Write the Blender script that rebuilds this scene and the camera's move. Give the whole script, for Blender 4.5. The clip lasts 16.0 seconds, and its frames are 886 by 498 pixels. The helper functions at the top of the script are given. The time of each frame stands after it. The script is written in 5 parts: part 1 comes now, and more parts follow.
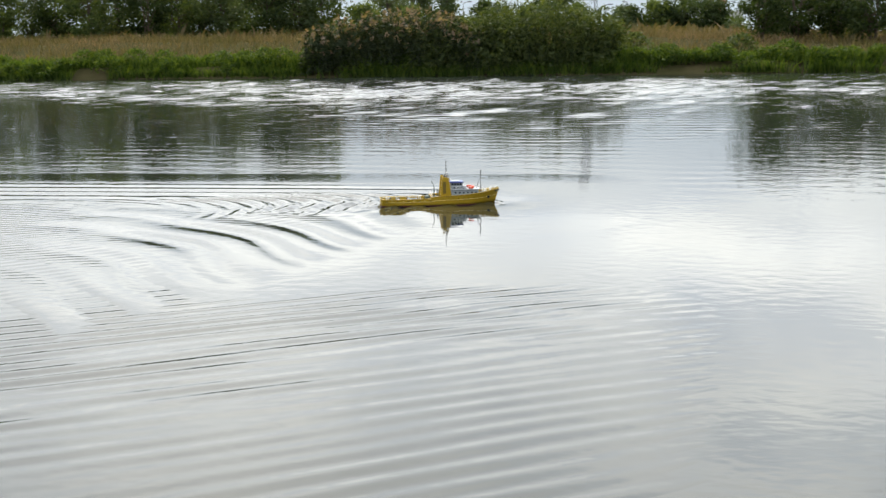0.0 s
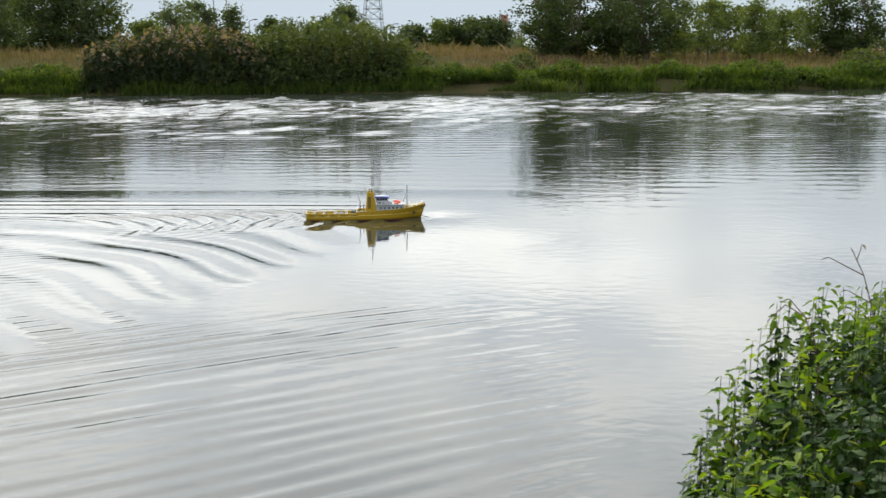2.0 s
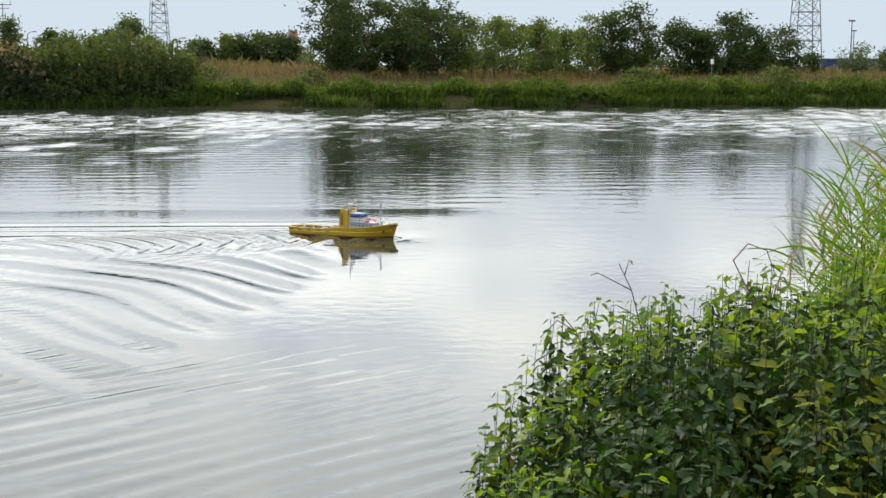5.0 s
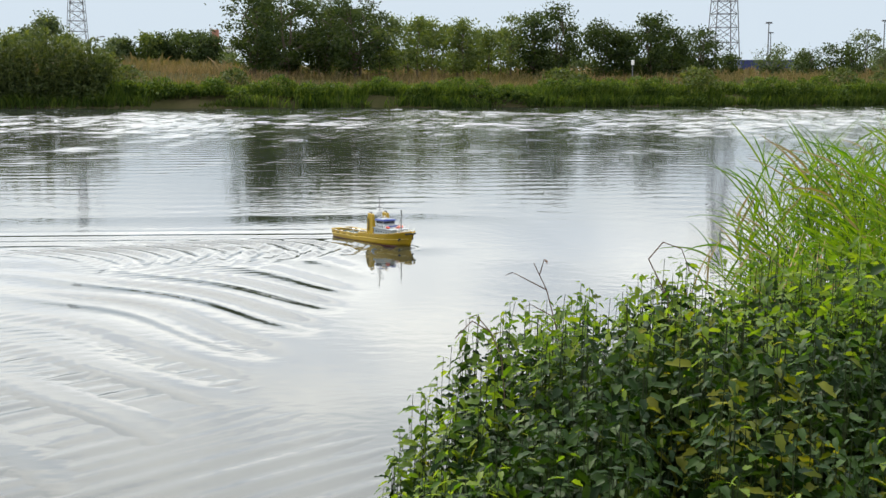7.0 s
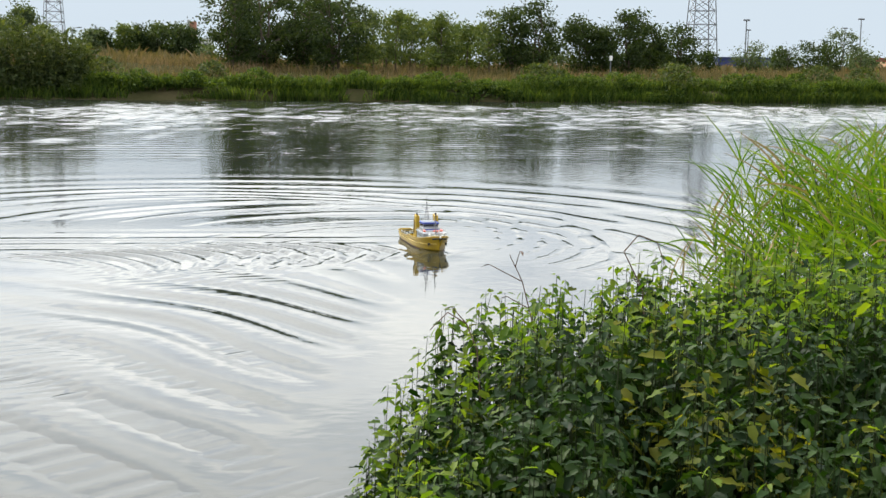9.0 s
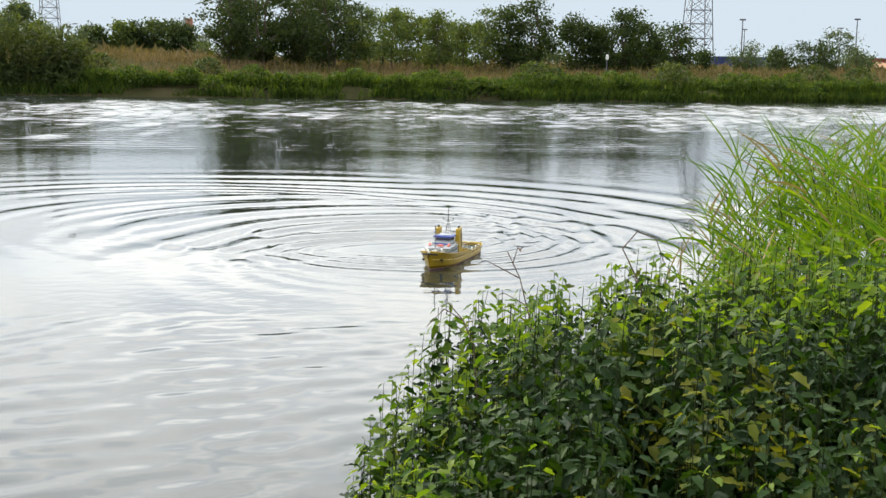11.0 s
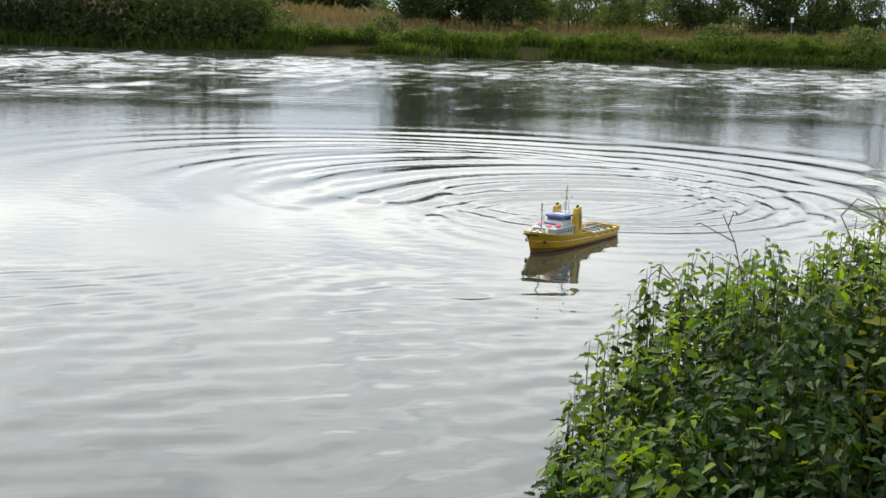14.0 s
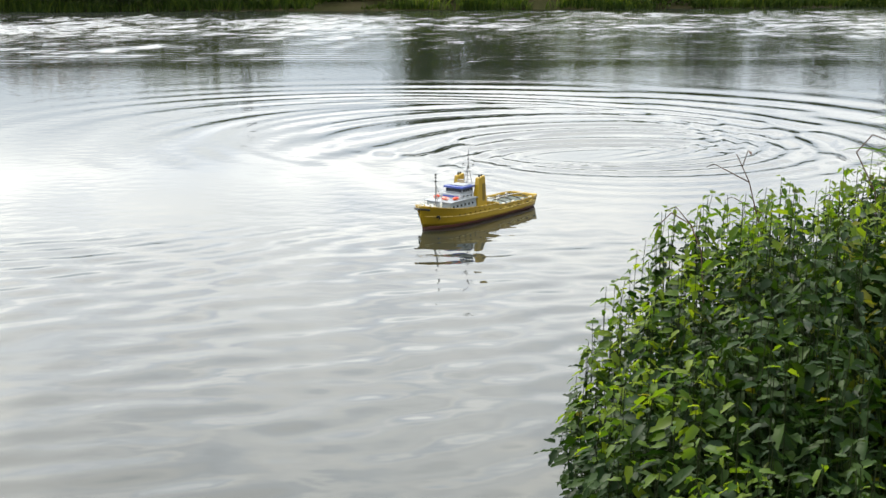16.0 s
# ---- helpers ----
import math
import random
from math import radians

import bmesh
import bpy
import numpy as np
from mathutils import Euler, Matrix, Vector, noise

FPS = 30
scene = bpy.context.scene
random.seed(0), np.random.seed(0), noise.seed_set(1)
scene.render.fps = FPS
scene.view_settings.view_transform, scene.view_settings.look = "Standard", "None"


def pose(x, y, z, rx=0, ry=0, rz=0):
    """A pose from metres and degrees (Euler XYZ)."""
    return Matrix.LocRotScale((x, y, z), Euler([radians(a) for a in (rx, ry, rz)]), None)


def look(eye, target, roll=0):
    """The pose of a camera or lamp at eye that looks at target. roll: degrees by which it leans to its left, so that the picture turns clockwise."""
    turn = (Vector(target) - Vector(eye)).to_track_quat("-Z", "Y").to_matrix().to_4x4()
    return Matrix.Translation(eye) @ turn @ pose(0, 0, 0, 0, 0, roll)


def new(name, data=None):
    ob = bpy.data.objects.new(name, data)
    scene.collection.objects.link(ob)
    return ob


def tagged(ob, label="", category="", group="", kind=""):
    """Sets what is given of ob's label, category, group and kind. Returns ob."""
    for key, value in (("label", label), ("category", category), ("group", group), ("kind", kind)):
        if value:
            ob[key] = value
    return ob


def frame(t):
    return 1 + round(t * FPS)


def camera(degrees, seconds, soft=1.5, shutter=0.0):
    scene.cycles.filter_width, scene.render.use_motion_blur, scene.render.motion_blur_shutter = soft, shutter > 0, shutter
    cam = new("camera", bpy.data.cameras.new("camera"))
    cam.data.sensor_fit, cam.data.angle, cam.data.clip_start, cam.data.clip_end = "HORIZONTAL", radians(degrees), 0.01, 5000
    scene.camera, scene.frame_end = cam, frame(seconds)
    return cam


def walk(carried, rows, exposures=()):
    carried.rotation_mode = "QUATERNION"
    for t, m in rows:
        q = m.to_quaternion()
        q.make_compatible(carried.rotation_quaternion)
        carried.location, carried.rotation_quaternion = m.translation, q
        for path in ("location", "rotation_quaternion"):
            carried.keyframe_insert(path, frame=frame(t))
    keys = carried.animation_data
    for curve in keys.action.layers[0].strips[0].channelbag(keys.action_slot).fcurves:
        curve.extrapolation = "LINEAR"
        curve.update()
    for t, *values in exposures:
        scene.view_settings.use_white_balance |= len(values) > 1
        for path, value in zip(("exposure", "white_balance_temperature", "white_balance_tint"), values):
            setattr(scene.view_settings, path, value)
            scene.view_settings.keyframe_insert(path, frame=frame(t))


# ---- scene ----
# camera: eye, turn to the left, tilt and roll in degrees
PATH = [
    (0, (-0.030, 0.130, 1.526), 15.21, -9.32, -0.91),
    (0.5, (-0.030, 0.130, 1.526), 12.62, -9.08, -0.68),
    (1, (-0.030, 0.130, 1.526), 10.12, -8.83, -0.46),
    (1.5, (-0.022, 0.118, 1.528), 7.95, -8.66, -0.46),
    (2, (-0.002, 0.164, 1.517), 5.75, -8.62, -0.49),
    (2.5, (0.013, 0.185, 1.514), 3.62, -8.59, -0.54),
    (3, (0.022, 0.187, 1.518), 1.75, -8.34, -0.52),
    (3.5, (0.027, 0.185, 1.520), 0.10, -8.01, -0.20),
    (4, (0.020, 0.198, 1.517), -1.18, -7.84, 0.32),
    (4.5, (0.025, 0.195, 1.521), -2.38, -7.89, 0.19),
    (6.8, (0.062, 0.248, 1.513), -6.90, -8.07, 0.19),
    (7, (0.061, 0.246, 1.513), -7.03, -7.94, 0.21),
    (7.5, (0.062, 0.253, 1.510), -7.22, -7.85, 0.32),
    (8, (0.067, 0.251, 1.508), -7.55, -8.04, 0.19),
    (8.5, (0.066, 0.250, 1.506), -7.94, -8.17, 0.35),
    (9, (0.063, 0.243, 1.507), -8.06, -8.18, 0.74),
    (9.5, (0.062, 0.250, 1.506), -8.03, -8.07, 0.95),
    (11.8, (0.064, 0.270, 1.497), -8.33, -8.42, 1.01),
    (12, (0.053, 0.263, 1.499), -7.59, -8.44, 1.09),
    (12.5, (-0.003, 0.251, 1.505), -3.29, -8.19, 1.40),
    (13, (-0.041, 0.235, 1.510), 0.28, -7.95, 2.00),
    (13.5, (-0.031, 0.236, 1.504), 0.06, -8.98, 1.92),
    (14, (-0.029, 0.242, 1.495), -0.69, -10.18, 1.73),
    (14.5, (-0.025, 0.247, 1.491), -0.72, -11.17, 1.08),
    (15, (-0.021, 0.249, 1.491), -0.74, -11.71, 0.52),
    (15.5, (-0.020, 0.245, 1.487), -0.58, -12.06, 0.16),
    (16, (-0.021, 0.250, 1.483), 0.07, -12.21, -0.20),
]

LENS = 38.22
cam = camera(LENS, 16.0, soft=1.5, shutter=0.3)


def cam_pose(eye, yaw, pitch, roll):
    turn = pose(0, 0, 0, 0, 0, yaw) @ pose(0, 0, 0, 90 + pitch, 0, 0) @ pose(0, 0, 0, 0, 0, roll)
    return Matrix.Translation(eye) @ turn


walk(cam, [(t, cam_pose(eye, yaw, pitch, roll)) for t, eye, yaw, pitch, roll in PATH],
     exposures=[(0, -0.05), (1, -0.10), (3, -0.06), (7, 0.05), (9.7, 0.05), (12.2, 0.08), (12.5, 0.06), (13, -0.09), (14, -0.03), (15, 0.04), (16, 0.08)])

# ---- world and sun ----
SUN_AZ, SUN_EL = 32.0, 42.0   # degrees to the left of straight ahead, above the horizon


def make_world():
    w = bpy.data.worlds.new("sky")
    scene.world = w
    w.use_nodes = True
    nt = w.node_tree
    nt.nodes.clear()
    N = nt.nodes.new
    L = nt.links.new
    out = N("ShaderNodeOutputWorld")
    bg = N("ShaderNodeBackground")
    sky = N("ShaderNodeTexSky")
    sky.sky_type, sky.sun_disc = "NISHITA", False
    sky.sun_elevation, sky.sun_rotation = radians(SUN_EL), radians(-SUN_AZ)
    sky.dust_density, sky.air_density = 2.0, 1.0
    scale = N("ShaderNodeVectorMath")
    scale.operation = "SCALE"
    scale.inputs["Scale"].default_value = 0.13
    L(sky.outputs[0], scale.inputs[0])
    # thin cloud sheet: the direction projected on a high plane
    tc = N("ShaderNodeTexCoord")
    sep = N("ShaderNodeSeparateXYZ")
    L(tc.outputs["Generated"], sep.inputs[0])
    up = N("ShaderNodeMath")
    up.operation = "MAXIMUM"
    up.inputs[1].default_value = 0.0
    L(sep.outputs["Z"], up.inputs[0])
    add = N("ShaderNodeMath")
    add.operation = "ADD"
    add.inputs[1].default_value = 0.12
    L(up.outputs[0], add.inputs[0])
    comb = N("ShaderNodeCombineXYZ")
    for k, ax in enumerate("XY"):
        d = N("ShaderNodeMath")
        d.operation = "DIVIDE"
        L(sep.outputs[ax], d.inputs[0])
        L(add.outputs[0], d.inputs[1])
        L(d.outputs[0], comb.inputs[k])
    n1 = N("ShaderNodeTexNoise")
    n1.inputs["Scale"].default_value, n1.inputs["Detail"].default_value = 1.1, 5.0
    n1.inputs["Roughness"].default_value = 0.55
    L(comb.outputs[0], n1.inputs["Vector"])
    n2 = N("ShaderNodeTexNoise")
    n2.inputs["Scale"].default_value, n2.inputs["Detail"].default_value = 1.9, 6.0
    L(comb.outputs[0], n2.inputs["Vector"])
    cover = N("ShaderNodeValToRGB")
    cover.color_ramp.elements[0].position, cover.color_ramp.elements[1].position = 0.38, 0.56
    L(n1.outputs["Fac"], cover.inputs[0])
    tone = N("ShaderNodeValToRGB")
    e = tone.color_ramp.elements
    e[0].position, e[0].color = 0.33, (1.16, 1.25, 1.36, 1)
    e[1].position, e[1].color = 0.62, (1.93, 1.94, 1.86, 1)
    L(n2.outputs["Fac"], tone.inputs[0])
    # an overcast sky grows brighter upwards
    grow = N("ShaderNodeMapRange")
    grow.inputs["From Min"].default_value, grow.inputs["From Max"].default_value = 0.0, 0.45
    grow.inputs["To Min"].default_value, grow.inputs["To Max"].default_value = 1.30, 2.1
    L(up.outputs[0], grow.inputs["Value"])
    # the veiled sun makes the sky around it brighter
    dot = N("ShaderNodeVectorMath")
    dot.operation = "DOT_PRODUCT"
    L(tc.outputs["Generated"], dot.inputs[0])
    dot.inputs[1].default_value = (-math.sin(radians(SUN_AZ)) * math.cos(radians(SUN_EL)), math.cos(radians(SUN_AZ)) * math.cos(radians(SUN_EL)), math.sin(radians(SUN_EL)))
    glow = N("ShaderNodeMapRange")
    glow.interpolation_type = "SMOOTHSTEP"
    glow.inputs["From Min"].default_value, glow.inputs["From Max"].default_value = -0.3, 0.86
    glow.inputs["To Min"].default_value, glow.inputs["To Max"].default_value = 0.46, 1.10
    L(dot.outputs["Value"], glow.inputs["Value"])
    both = N("ShaderNodeMath")
    both.operation = "MULTIPLY"
    L(glow.outputs[0], both.inputs[0])
    L(grow.outputs[0], both.inputs[1])
    lit = N("ShaderNodeVectorMath")
    lit.operation = "SCALE"
    L(tone.outputs[0], lit.inputs[0])
    L(both.outputs[0], lit.inputs["Scale"])
    mix = N("ShaderNodeMix")
    mix.data_type = "RGBA"
    facm = N("ShaderNodeMapRange")
    facm.inputs["To Min"].default_value, facm.inputs["To Max"].default_value = 0.72, 0.97
    L(cover.outputs[0], facm.inputs["Value"])
    L(facm.outputs[0], mix.inputs["Factor"])
    L(scale.outputs[0], mix.inputs[6])
    L(lit.outputs[0], mix.inputs[7])
    # even pale haze low over the horizon
    haze = N("ShaderNodeMapRange")
    haze.interpolation_type = "SMOOTHSTEP"
    haze.inputs["From Min"].default_value, haze.inputs["From Max"].default_value = 0.055, 0.17
    L(up.outputs[0], haze.inputs["Value"])
    veil = N("ShaderNodeMix")
    veil.data_type = "RGBA"
    veil.inputs[6].default_value = (0.86, 0.99, 1.11, 1)
    L(haze.outputs[0], veil.inputs["Factor"])
    L(mix.outputs[2], veil.inputs[7])
    L(veil.outputs[2], bg.inputs["Color"])
    bg.inputs["Strength"].default_value = SKY
    L(bg.outputs[0], out.inputs[0])


SKY = 0.76
make_world()
sun = new("sun", bpy.data.lights.new("sun", "SUN"))
sun.data.energy, sun.data.angle, sun.data.color = 3.8, radians(2), (1.0, 0.93, 0.82)
_s = Vector((-math.sin(radians(SUN_AZ)) * math.cos(radians(SUN_EL)), math.cos(radians(SUN_AZ)) * math.cos(radians(SUN_EL)), math.sin(radians(SUN_EL))))
sun.matrix_world = look(_s * 60, (0, 0, 0))


# ---- materials ----
def material(name, base=(0.5, 0.5, 0.5), rough=0.6, metal=0.0, vary=0.0, scale=8.0, dark=None, bump=0.0, bump_scale=60.0,
             translucent=0.0, isle=False, rand=0.0, spec=0.5, coords="Object", detail=4.0, leafback=None):
    m = bpy.data.materials.new(name)
    m.use_nodes = True
    nt = m.node_tree
    N, L = nt.nodes.new, nt.links.new
    b = nt.nodes["Principled BSDF"]
    out = nt.nodes["Material Output"]
    b.inputs["Roughness"].default_value, b.inputs["Metallic"].default_value = rough, metal
    b.inputs["Specular IOR Level"].default_value = spec
    dark = dark or tuple(c * 0.6 for c in base)
    tc = N("ShaderNodeTexCoord")
    n1 = N("ShaderNodeTexNoise")
    n1.inputs["Scale"].default_value, n1.inputs["Detail"].default_value = scale, detail
    L(tc.outputs[coords], n1.inputs["Vector"])
    n2 = N("ShaderNodeTexNoise")
    n2.inputs["Scale"].default_value, n2.inputs["Detail"].default_value = scale * 9, 3
    L(tc.outputs[coords], n2.inputs["Vector"])
    fac = N("ShaderNodeMath")
    fac.operation = "MULTIPLY_ADD"
    L(n2.outputs["Fac"], fac.inputs[0])
    fac.inputs[1].default_value = 0.5
    L(n1.outputs["Fac"], fac.inputs[2])
    mr = N("ShaderNodeMapRange")
    mr.inputs["From Min"].default_value, mr.inputs["From Max"].default_value = 0.5, 1.0
    mr.inputs["To Max"].default_value = vary
    L(fac.outputs[0], mr.inputs["Value"])
    mix = N("ShaderNodeMix")
    mix.data_type = "RGBA"
    mix.inputs[6].default_value, mix.inputs[7].default_value = (*base, 1), (*dark, 1)
    L(mr.outputs[0], mix.inputs["Factor"])
    col = mix.outputs[2]
    if isle or rand:
        hsv = N("ShaderNodeHueSaturation")
        g = N("ShaderNodeNewGeometry")
        oi = N("ShaderNodeObjectInfo")
        s = N("ShaderNodeMath")
        s.operation = "ADD"
        L(g.outputs["Random Per Island"], s.inputs[0])
        L(oi.outputs["Random"], s.inputs[1])
        fr = N("ShaderNodeMath")
        fr.operation = "FRACT"
        L(s.outputs[0], fr.inputs[0])
        r = N("ShaderNodeMapRange")
        r.inputs["To Min"].default_value, r.inputs["To Max"].default_value = 1 - (rand or 0.35), 1 + (rand or 0.35)
        L(fr.outputs[0], r.inputs["Value"])
        L(r.outputs[0], hsv.inputs["Value"])
        h = N("ShaderNodeMapRange")
        h.inputs["To Min"].default_value, h.inputs["To Max"].default_value = 0.525, 0.475
        L(fr.outputs[0], h.inputs["Value"])
        L(h.outputs[0], hsv.inputs["Hue"])
        L(col, hsv.inputs["Color"])
        col = hsv.outputs[0]
    L(col, b.inputs["Base Color"])
    if bump:
        bn = N("ShaderNodeTexNoise")
        bn.inputs["Scale"].default_value, bn.inputs["Detail"].default_value = bump_scale, 5
        L(tc.outputs[coords], bn.inputs["Vector"])
        bp = N("ShaderNodeBump")
        bp.inputs["Strength"].default_value, bp.inputs["Distance"].default_value = bump, 0.02
        L(bn.outputs["Fac"], bp.inputs["Height"])
        L(bp.outputs[0], b.inputs["Normal"])
    if translucent:
        tr = N("ShaderNodeBsdfTranslucent")
        warm = N("ShaderNodeMix")
        warm.data_type = "RGBA"
        warm.blend_type = "MULTIPLY"
        warm.inputs["Factor"].default_value = 1
        warm.inputs[7].default_value = (2.1, 1.95, 0.5, 1)
        L(col, warm.inputs[6])
        L(warm.outputs[2], tr.inputs["Color"])
        ms = N("ShaderNodeMixShader")
        ms.inputs[0].default_value = translucent
        L(b.outputs[0], ms.inputs[1])
        L(tr.outputs[0], ms.inputs[2])
        L(ms.outputs[0], out.inputs["Surface"])
    return m


def water_material():
    m = bpy.data.materials.new("river_water")
    m.use_nodes = True
    nt = m.node_tree
    N, L = nt.nodes.new, nt.links.new
    b = nt.nodes["Principled BSDF"]
    b.inputs["Base Color"].default_value = (0.020, 0.024, 0.020, 1)
    b.inputs["Roughness"].default_value = 0.012
    b.inputs["IOR"].default_value = 1.5
    b.inputs["Specular IOR Level"].default_value = 0.5
    g = N("ShaderNodeNewGeometry")
    mp = N("ShaderNodeMapping")
    mp.inputs["Scale"].default_value = (0.9, 1.15, 1.0)
    L(g.outputs["Position"], mp.inputs["Vector"])
    n = N("ShaderNodeTexNoise")
    n.inputs["Scale"].default_value, n.inputs["Detail"].default_value = 7.5, 2.0
    L(mp.outputs[0], n.inputs["Vector"])
    # wind ripples in streaks over the middle of the river
    sep = N("ShaderNodeSeparateXYZ")
    L(g.outputs["Position"], sep.inputs[0])
    far = N("ShaderNodeValToRGB")
    sc = N("ShaderNodeMath")
    sc.operation = "MULTIPLY"
    sc.inputs[1].default_value = 1 / 60
    wob = N("ShaderNodeTexNoise")
    wob.inputs["Scale"].default_value = 0.22
    L(mp.outputs[0], wob.inputs["Vector"])
    yy = N("ShaderNodeMath")
    yy.operation = "MULTIPLY_ADD"
    yy.inputs[1].default_value = 9.0
    L(wob.outputs["Fac"], yy.inputs[0])
    L(sep.outputs["Y"], yy.inputs[2])
    L(yy.outputs[0], sc.inputs[0])
    L(sc.outputs[0], far.inputs[0])
    e = far.color_ramp.elements
    e[0].position, e[0].color = 0.15, (0.016, 0.016, 0.016, 1)
    e[1].position, e[1].color = 0.80, (0.11, 0.11, 0.11, 1)
    for p, v in ((0.27, 0.014), (0.38, 0.024), (0.50, 0.038), (0.62, 0.075)):
        x = e.new(p)
        x.color = (v, v, v, 1)
    bp = N("ShaderNodeBump")
    bp.inputs["Distance"].default_value = 0.12
    L(far.outputs[0], bp.inputs["Strength"])
    L(n.outputs["Fac"], bp.inputs["Height"])
    L(bp.outputs[0], b.inputs["Normal"])
    return m


WATER = water_material()
M_GROUND = material("meadow_soil", (0.060, 0.052, 0.028), 1.0, vary=0.8, scale=0.6, dark=(0.032, 0.036, 0.014), bump=0.6, bump_scale=6, spec=0.0)
M_YELLOW = material("yellow_paint", (0.41, 0.265, 0.010), 0.32, vary=0.35, scale=14, dark=(0.28, 0.185, 0.012), bump=0.04, bump_scale=120)
M_RED_HULL = material("antifouling_paint", (0.10, 0.028, 0.018), 0.5, vary=0.5, scale=20)
M_WHITE = material("white_paint", (0.78, 0.78, 0.76), 0.35, vary=0.2, scale=30, dark=(0.6, 0.6, 0.57))
M_GREY = material("blue_grey_paint", (0.33, 0.38, 0.42), 0.4, vary=0.3, scale=30)
M_BLUE = material("blue_paint", (0.02, 0.05, 0.28), 0.35, vary=0.2, scale=30)
M_BLACK = material("black_rubber", (0.02, 0.02, 0.022), 0.6, vary=0.3, scale=40)
M_GLASS = material("dark_glass", (0.015, 0.02, 0.028), 0.06, vary=0.1, scale=10)
M_DECK = material("green_grey_deck", (0.075, 0.10, 0.085), 0.75, vary=0.5, scale=50, bump=0.2, bump_scale=300)
M_ORANGE = material("red_orange_plastic", (0.75, 0.09, 0.035), 0.4, vary=0.2, scale=40)
M_STEEL = material("galvanised_steel", (0.13, 0.14, 0.155), 0.6, metal=0.2, vary=0.4, scale=4)
M_BARK = material("bark", (0.085, 0.065, 0.045), 0.9, vary=0.7, scale=6, bump=0.6, bump_scale=30)
M_LEAF_DARK = material("robinia_leaves", (0.032, 0.052, 0.020), 0.6, isle=True, rand=0.45, translucent=0.32, vary=0.5, scale=0.8, spec=0.12)
M_LEAF_LIGHT = material("sapling_leaves", (0.070, 0.100, 0.038), 0.6, isle=True, translucent=0.35, vary=0.4, scale=0.8, spec=0.12)
# far leaf green, lifted and tinted blue-grey so the colour holds the distance haze
M_LEAF_BLUE = material("haze_tinted_leaves", (0.066, 0.094, 0.050), 0.6, isle=True, translucent=0.28, vary=0.4, scale=0.5, spec=0.12)
M_WILLOW = material("willow_leaves", (0.056, 0.078, 0.030), 0.6, isle=True, rand=0.45, translucent=0.32, vary=0.5, scale=0.8, spec=0.12)
M_REED = material("reed_leaves", (0.032, 0.046, 0.024), 0.6, isle=True, translucent=0.25, vary=0.5, scale=0.8, spec=0.12)
M_PLUME = material("reed_plumes", (0.16, 0.125, 0.095), 0.8, isle=True, translucent=0.3, vary=0.4, scale=2)
M_GRASS = material("bank_grass", (0.060, 0.096, 0.021), 0.6, isle=True, rand=0.5, translucent=0.35, vary=0.9, scale=0.35, dark=(0.026, 0.05, 0.009), spec=0.1)
M_DRY = material("dry_meadow_grass", (0.160, 0.118, 0.080), 0.9, isle=True, rand=0.4, translucent=0.15, vary=1.0, scale=0.22, dark=(0.078, 0.078, 0.034), spec=0.05)
# two nettle greens: shade of the interior and sun on the rim are coloured in
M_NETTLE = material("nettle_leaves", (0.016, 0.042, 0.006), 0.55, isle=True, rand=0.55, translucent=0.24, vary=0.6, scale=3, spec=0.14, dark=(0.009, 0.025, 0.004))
M_YOUNG_SUNLIT = material("sunlit_young_nettle_leaves", (0.080, 0.140, 0.014), 0.5, isle=True, rand=0.4, translucent=0.48, vary=0.4, scale=3, spec=0.15, dark=(0.04, 0.08, 0.008))
M_PALE_LEAF = material("yellowing_leaves", (0.105, 0.125, 0.014), 0.55, isle=True, rand=0.4, translucent=0.4, vary=0.6, scale=6, spec=0.1, dark=(0.065, 0.075, 0.018))
M_STEM = material("green_stems", (0.022, 0.032, 0.010), 0.7, vary=0.6, scale=8, spec=0.1)
M_BROWN = material("withered_stems", (0.11, 0.065, 0.045), 0.8, vary=0.6, scale=20)
M_BLADE = material("reed_grass_blades", (0.080, 0.150, 0.008), 0.5, isle=True, translucent=0.45, vary=0.4, scale=2, dark=(0.04, 0.09, 0.007), spec=0.12)
M_STRAW = material("straw_blades", (0.24, 0.185, 0.10), 0.7, isle=True, translucent=0.12, vary=0.4, scale=4, spec=0.15)
M_CONCRETE = material("pale_concrete", (0.42, 0.43, 0.44), 0.85, vary=0.5, scale=0.5)
M_BRICK_RED = material("reddish_cladding", (0.33, 0.15, 0.11), 0.8, vary=0.5, scale=0.6)
M_CONT_BLUE = material("blue_container_paint", (0.02, 0.035, 0.16), 0.5, vary=0.4, scale=1.0)
M_CONT_RED = material("rust_red_container_paint", (0.25, 0.07, 0.05), 0.6, vary=0.5, scale=1.0)
M_ORANGE_SOIL = material("bare_orange_soil", (0.38, 0.22, 0.12), 0.95, vary=0.5, scale=1.0)


# ---- mesh tools ----
def finish(name, bm, mat, smooth=False):
    me = bpy.data.meshes.new(name)
    bm.normal_update()
    bm.to_mesh(me)
    bm.free()
    me.materials.append(mat)
    if smooth:
        me.polygons.foreach_set("use_smooth", [True] * len(me.polygons))
    return me


def part(name, bm, mat, parent=None, label="", smooth=False):
    """One bmesh as one mesh object under a thing or under a part."""
    ob = new(name, finish(name, bm, mat, smooth))
    if parent is not None:
        ob.parent = parent
    if label:
        ob["label"] = label
    return ob


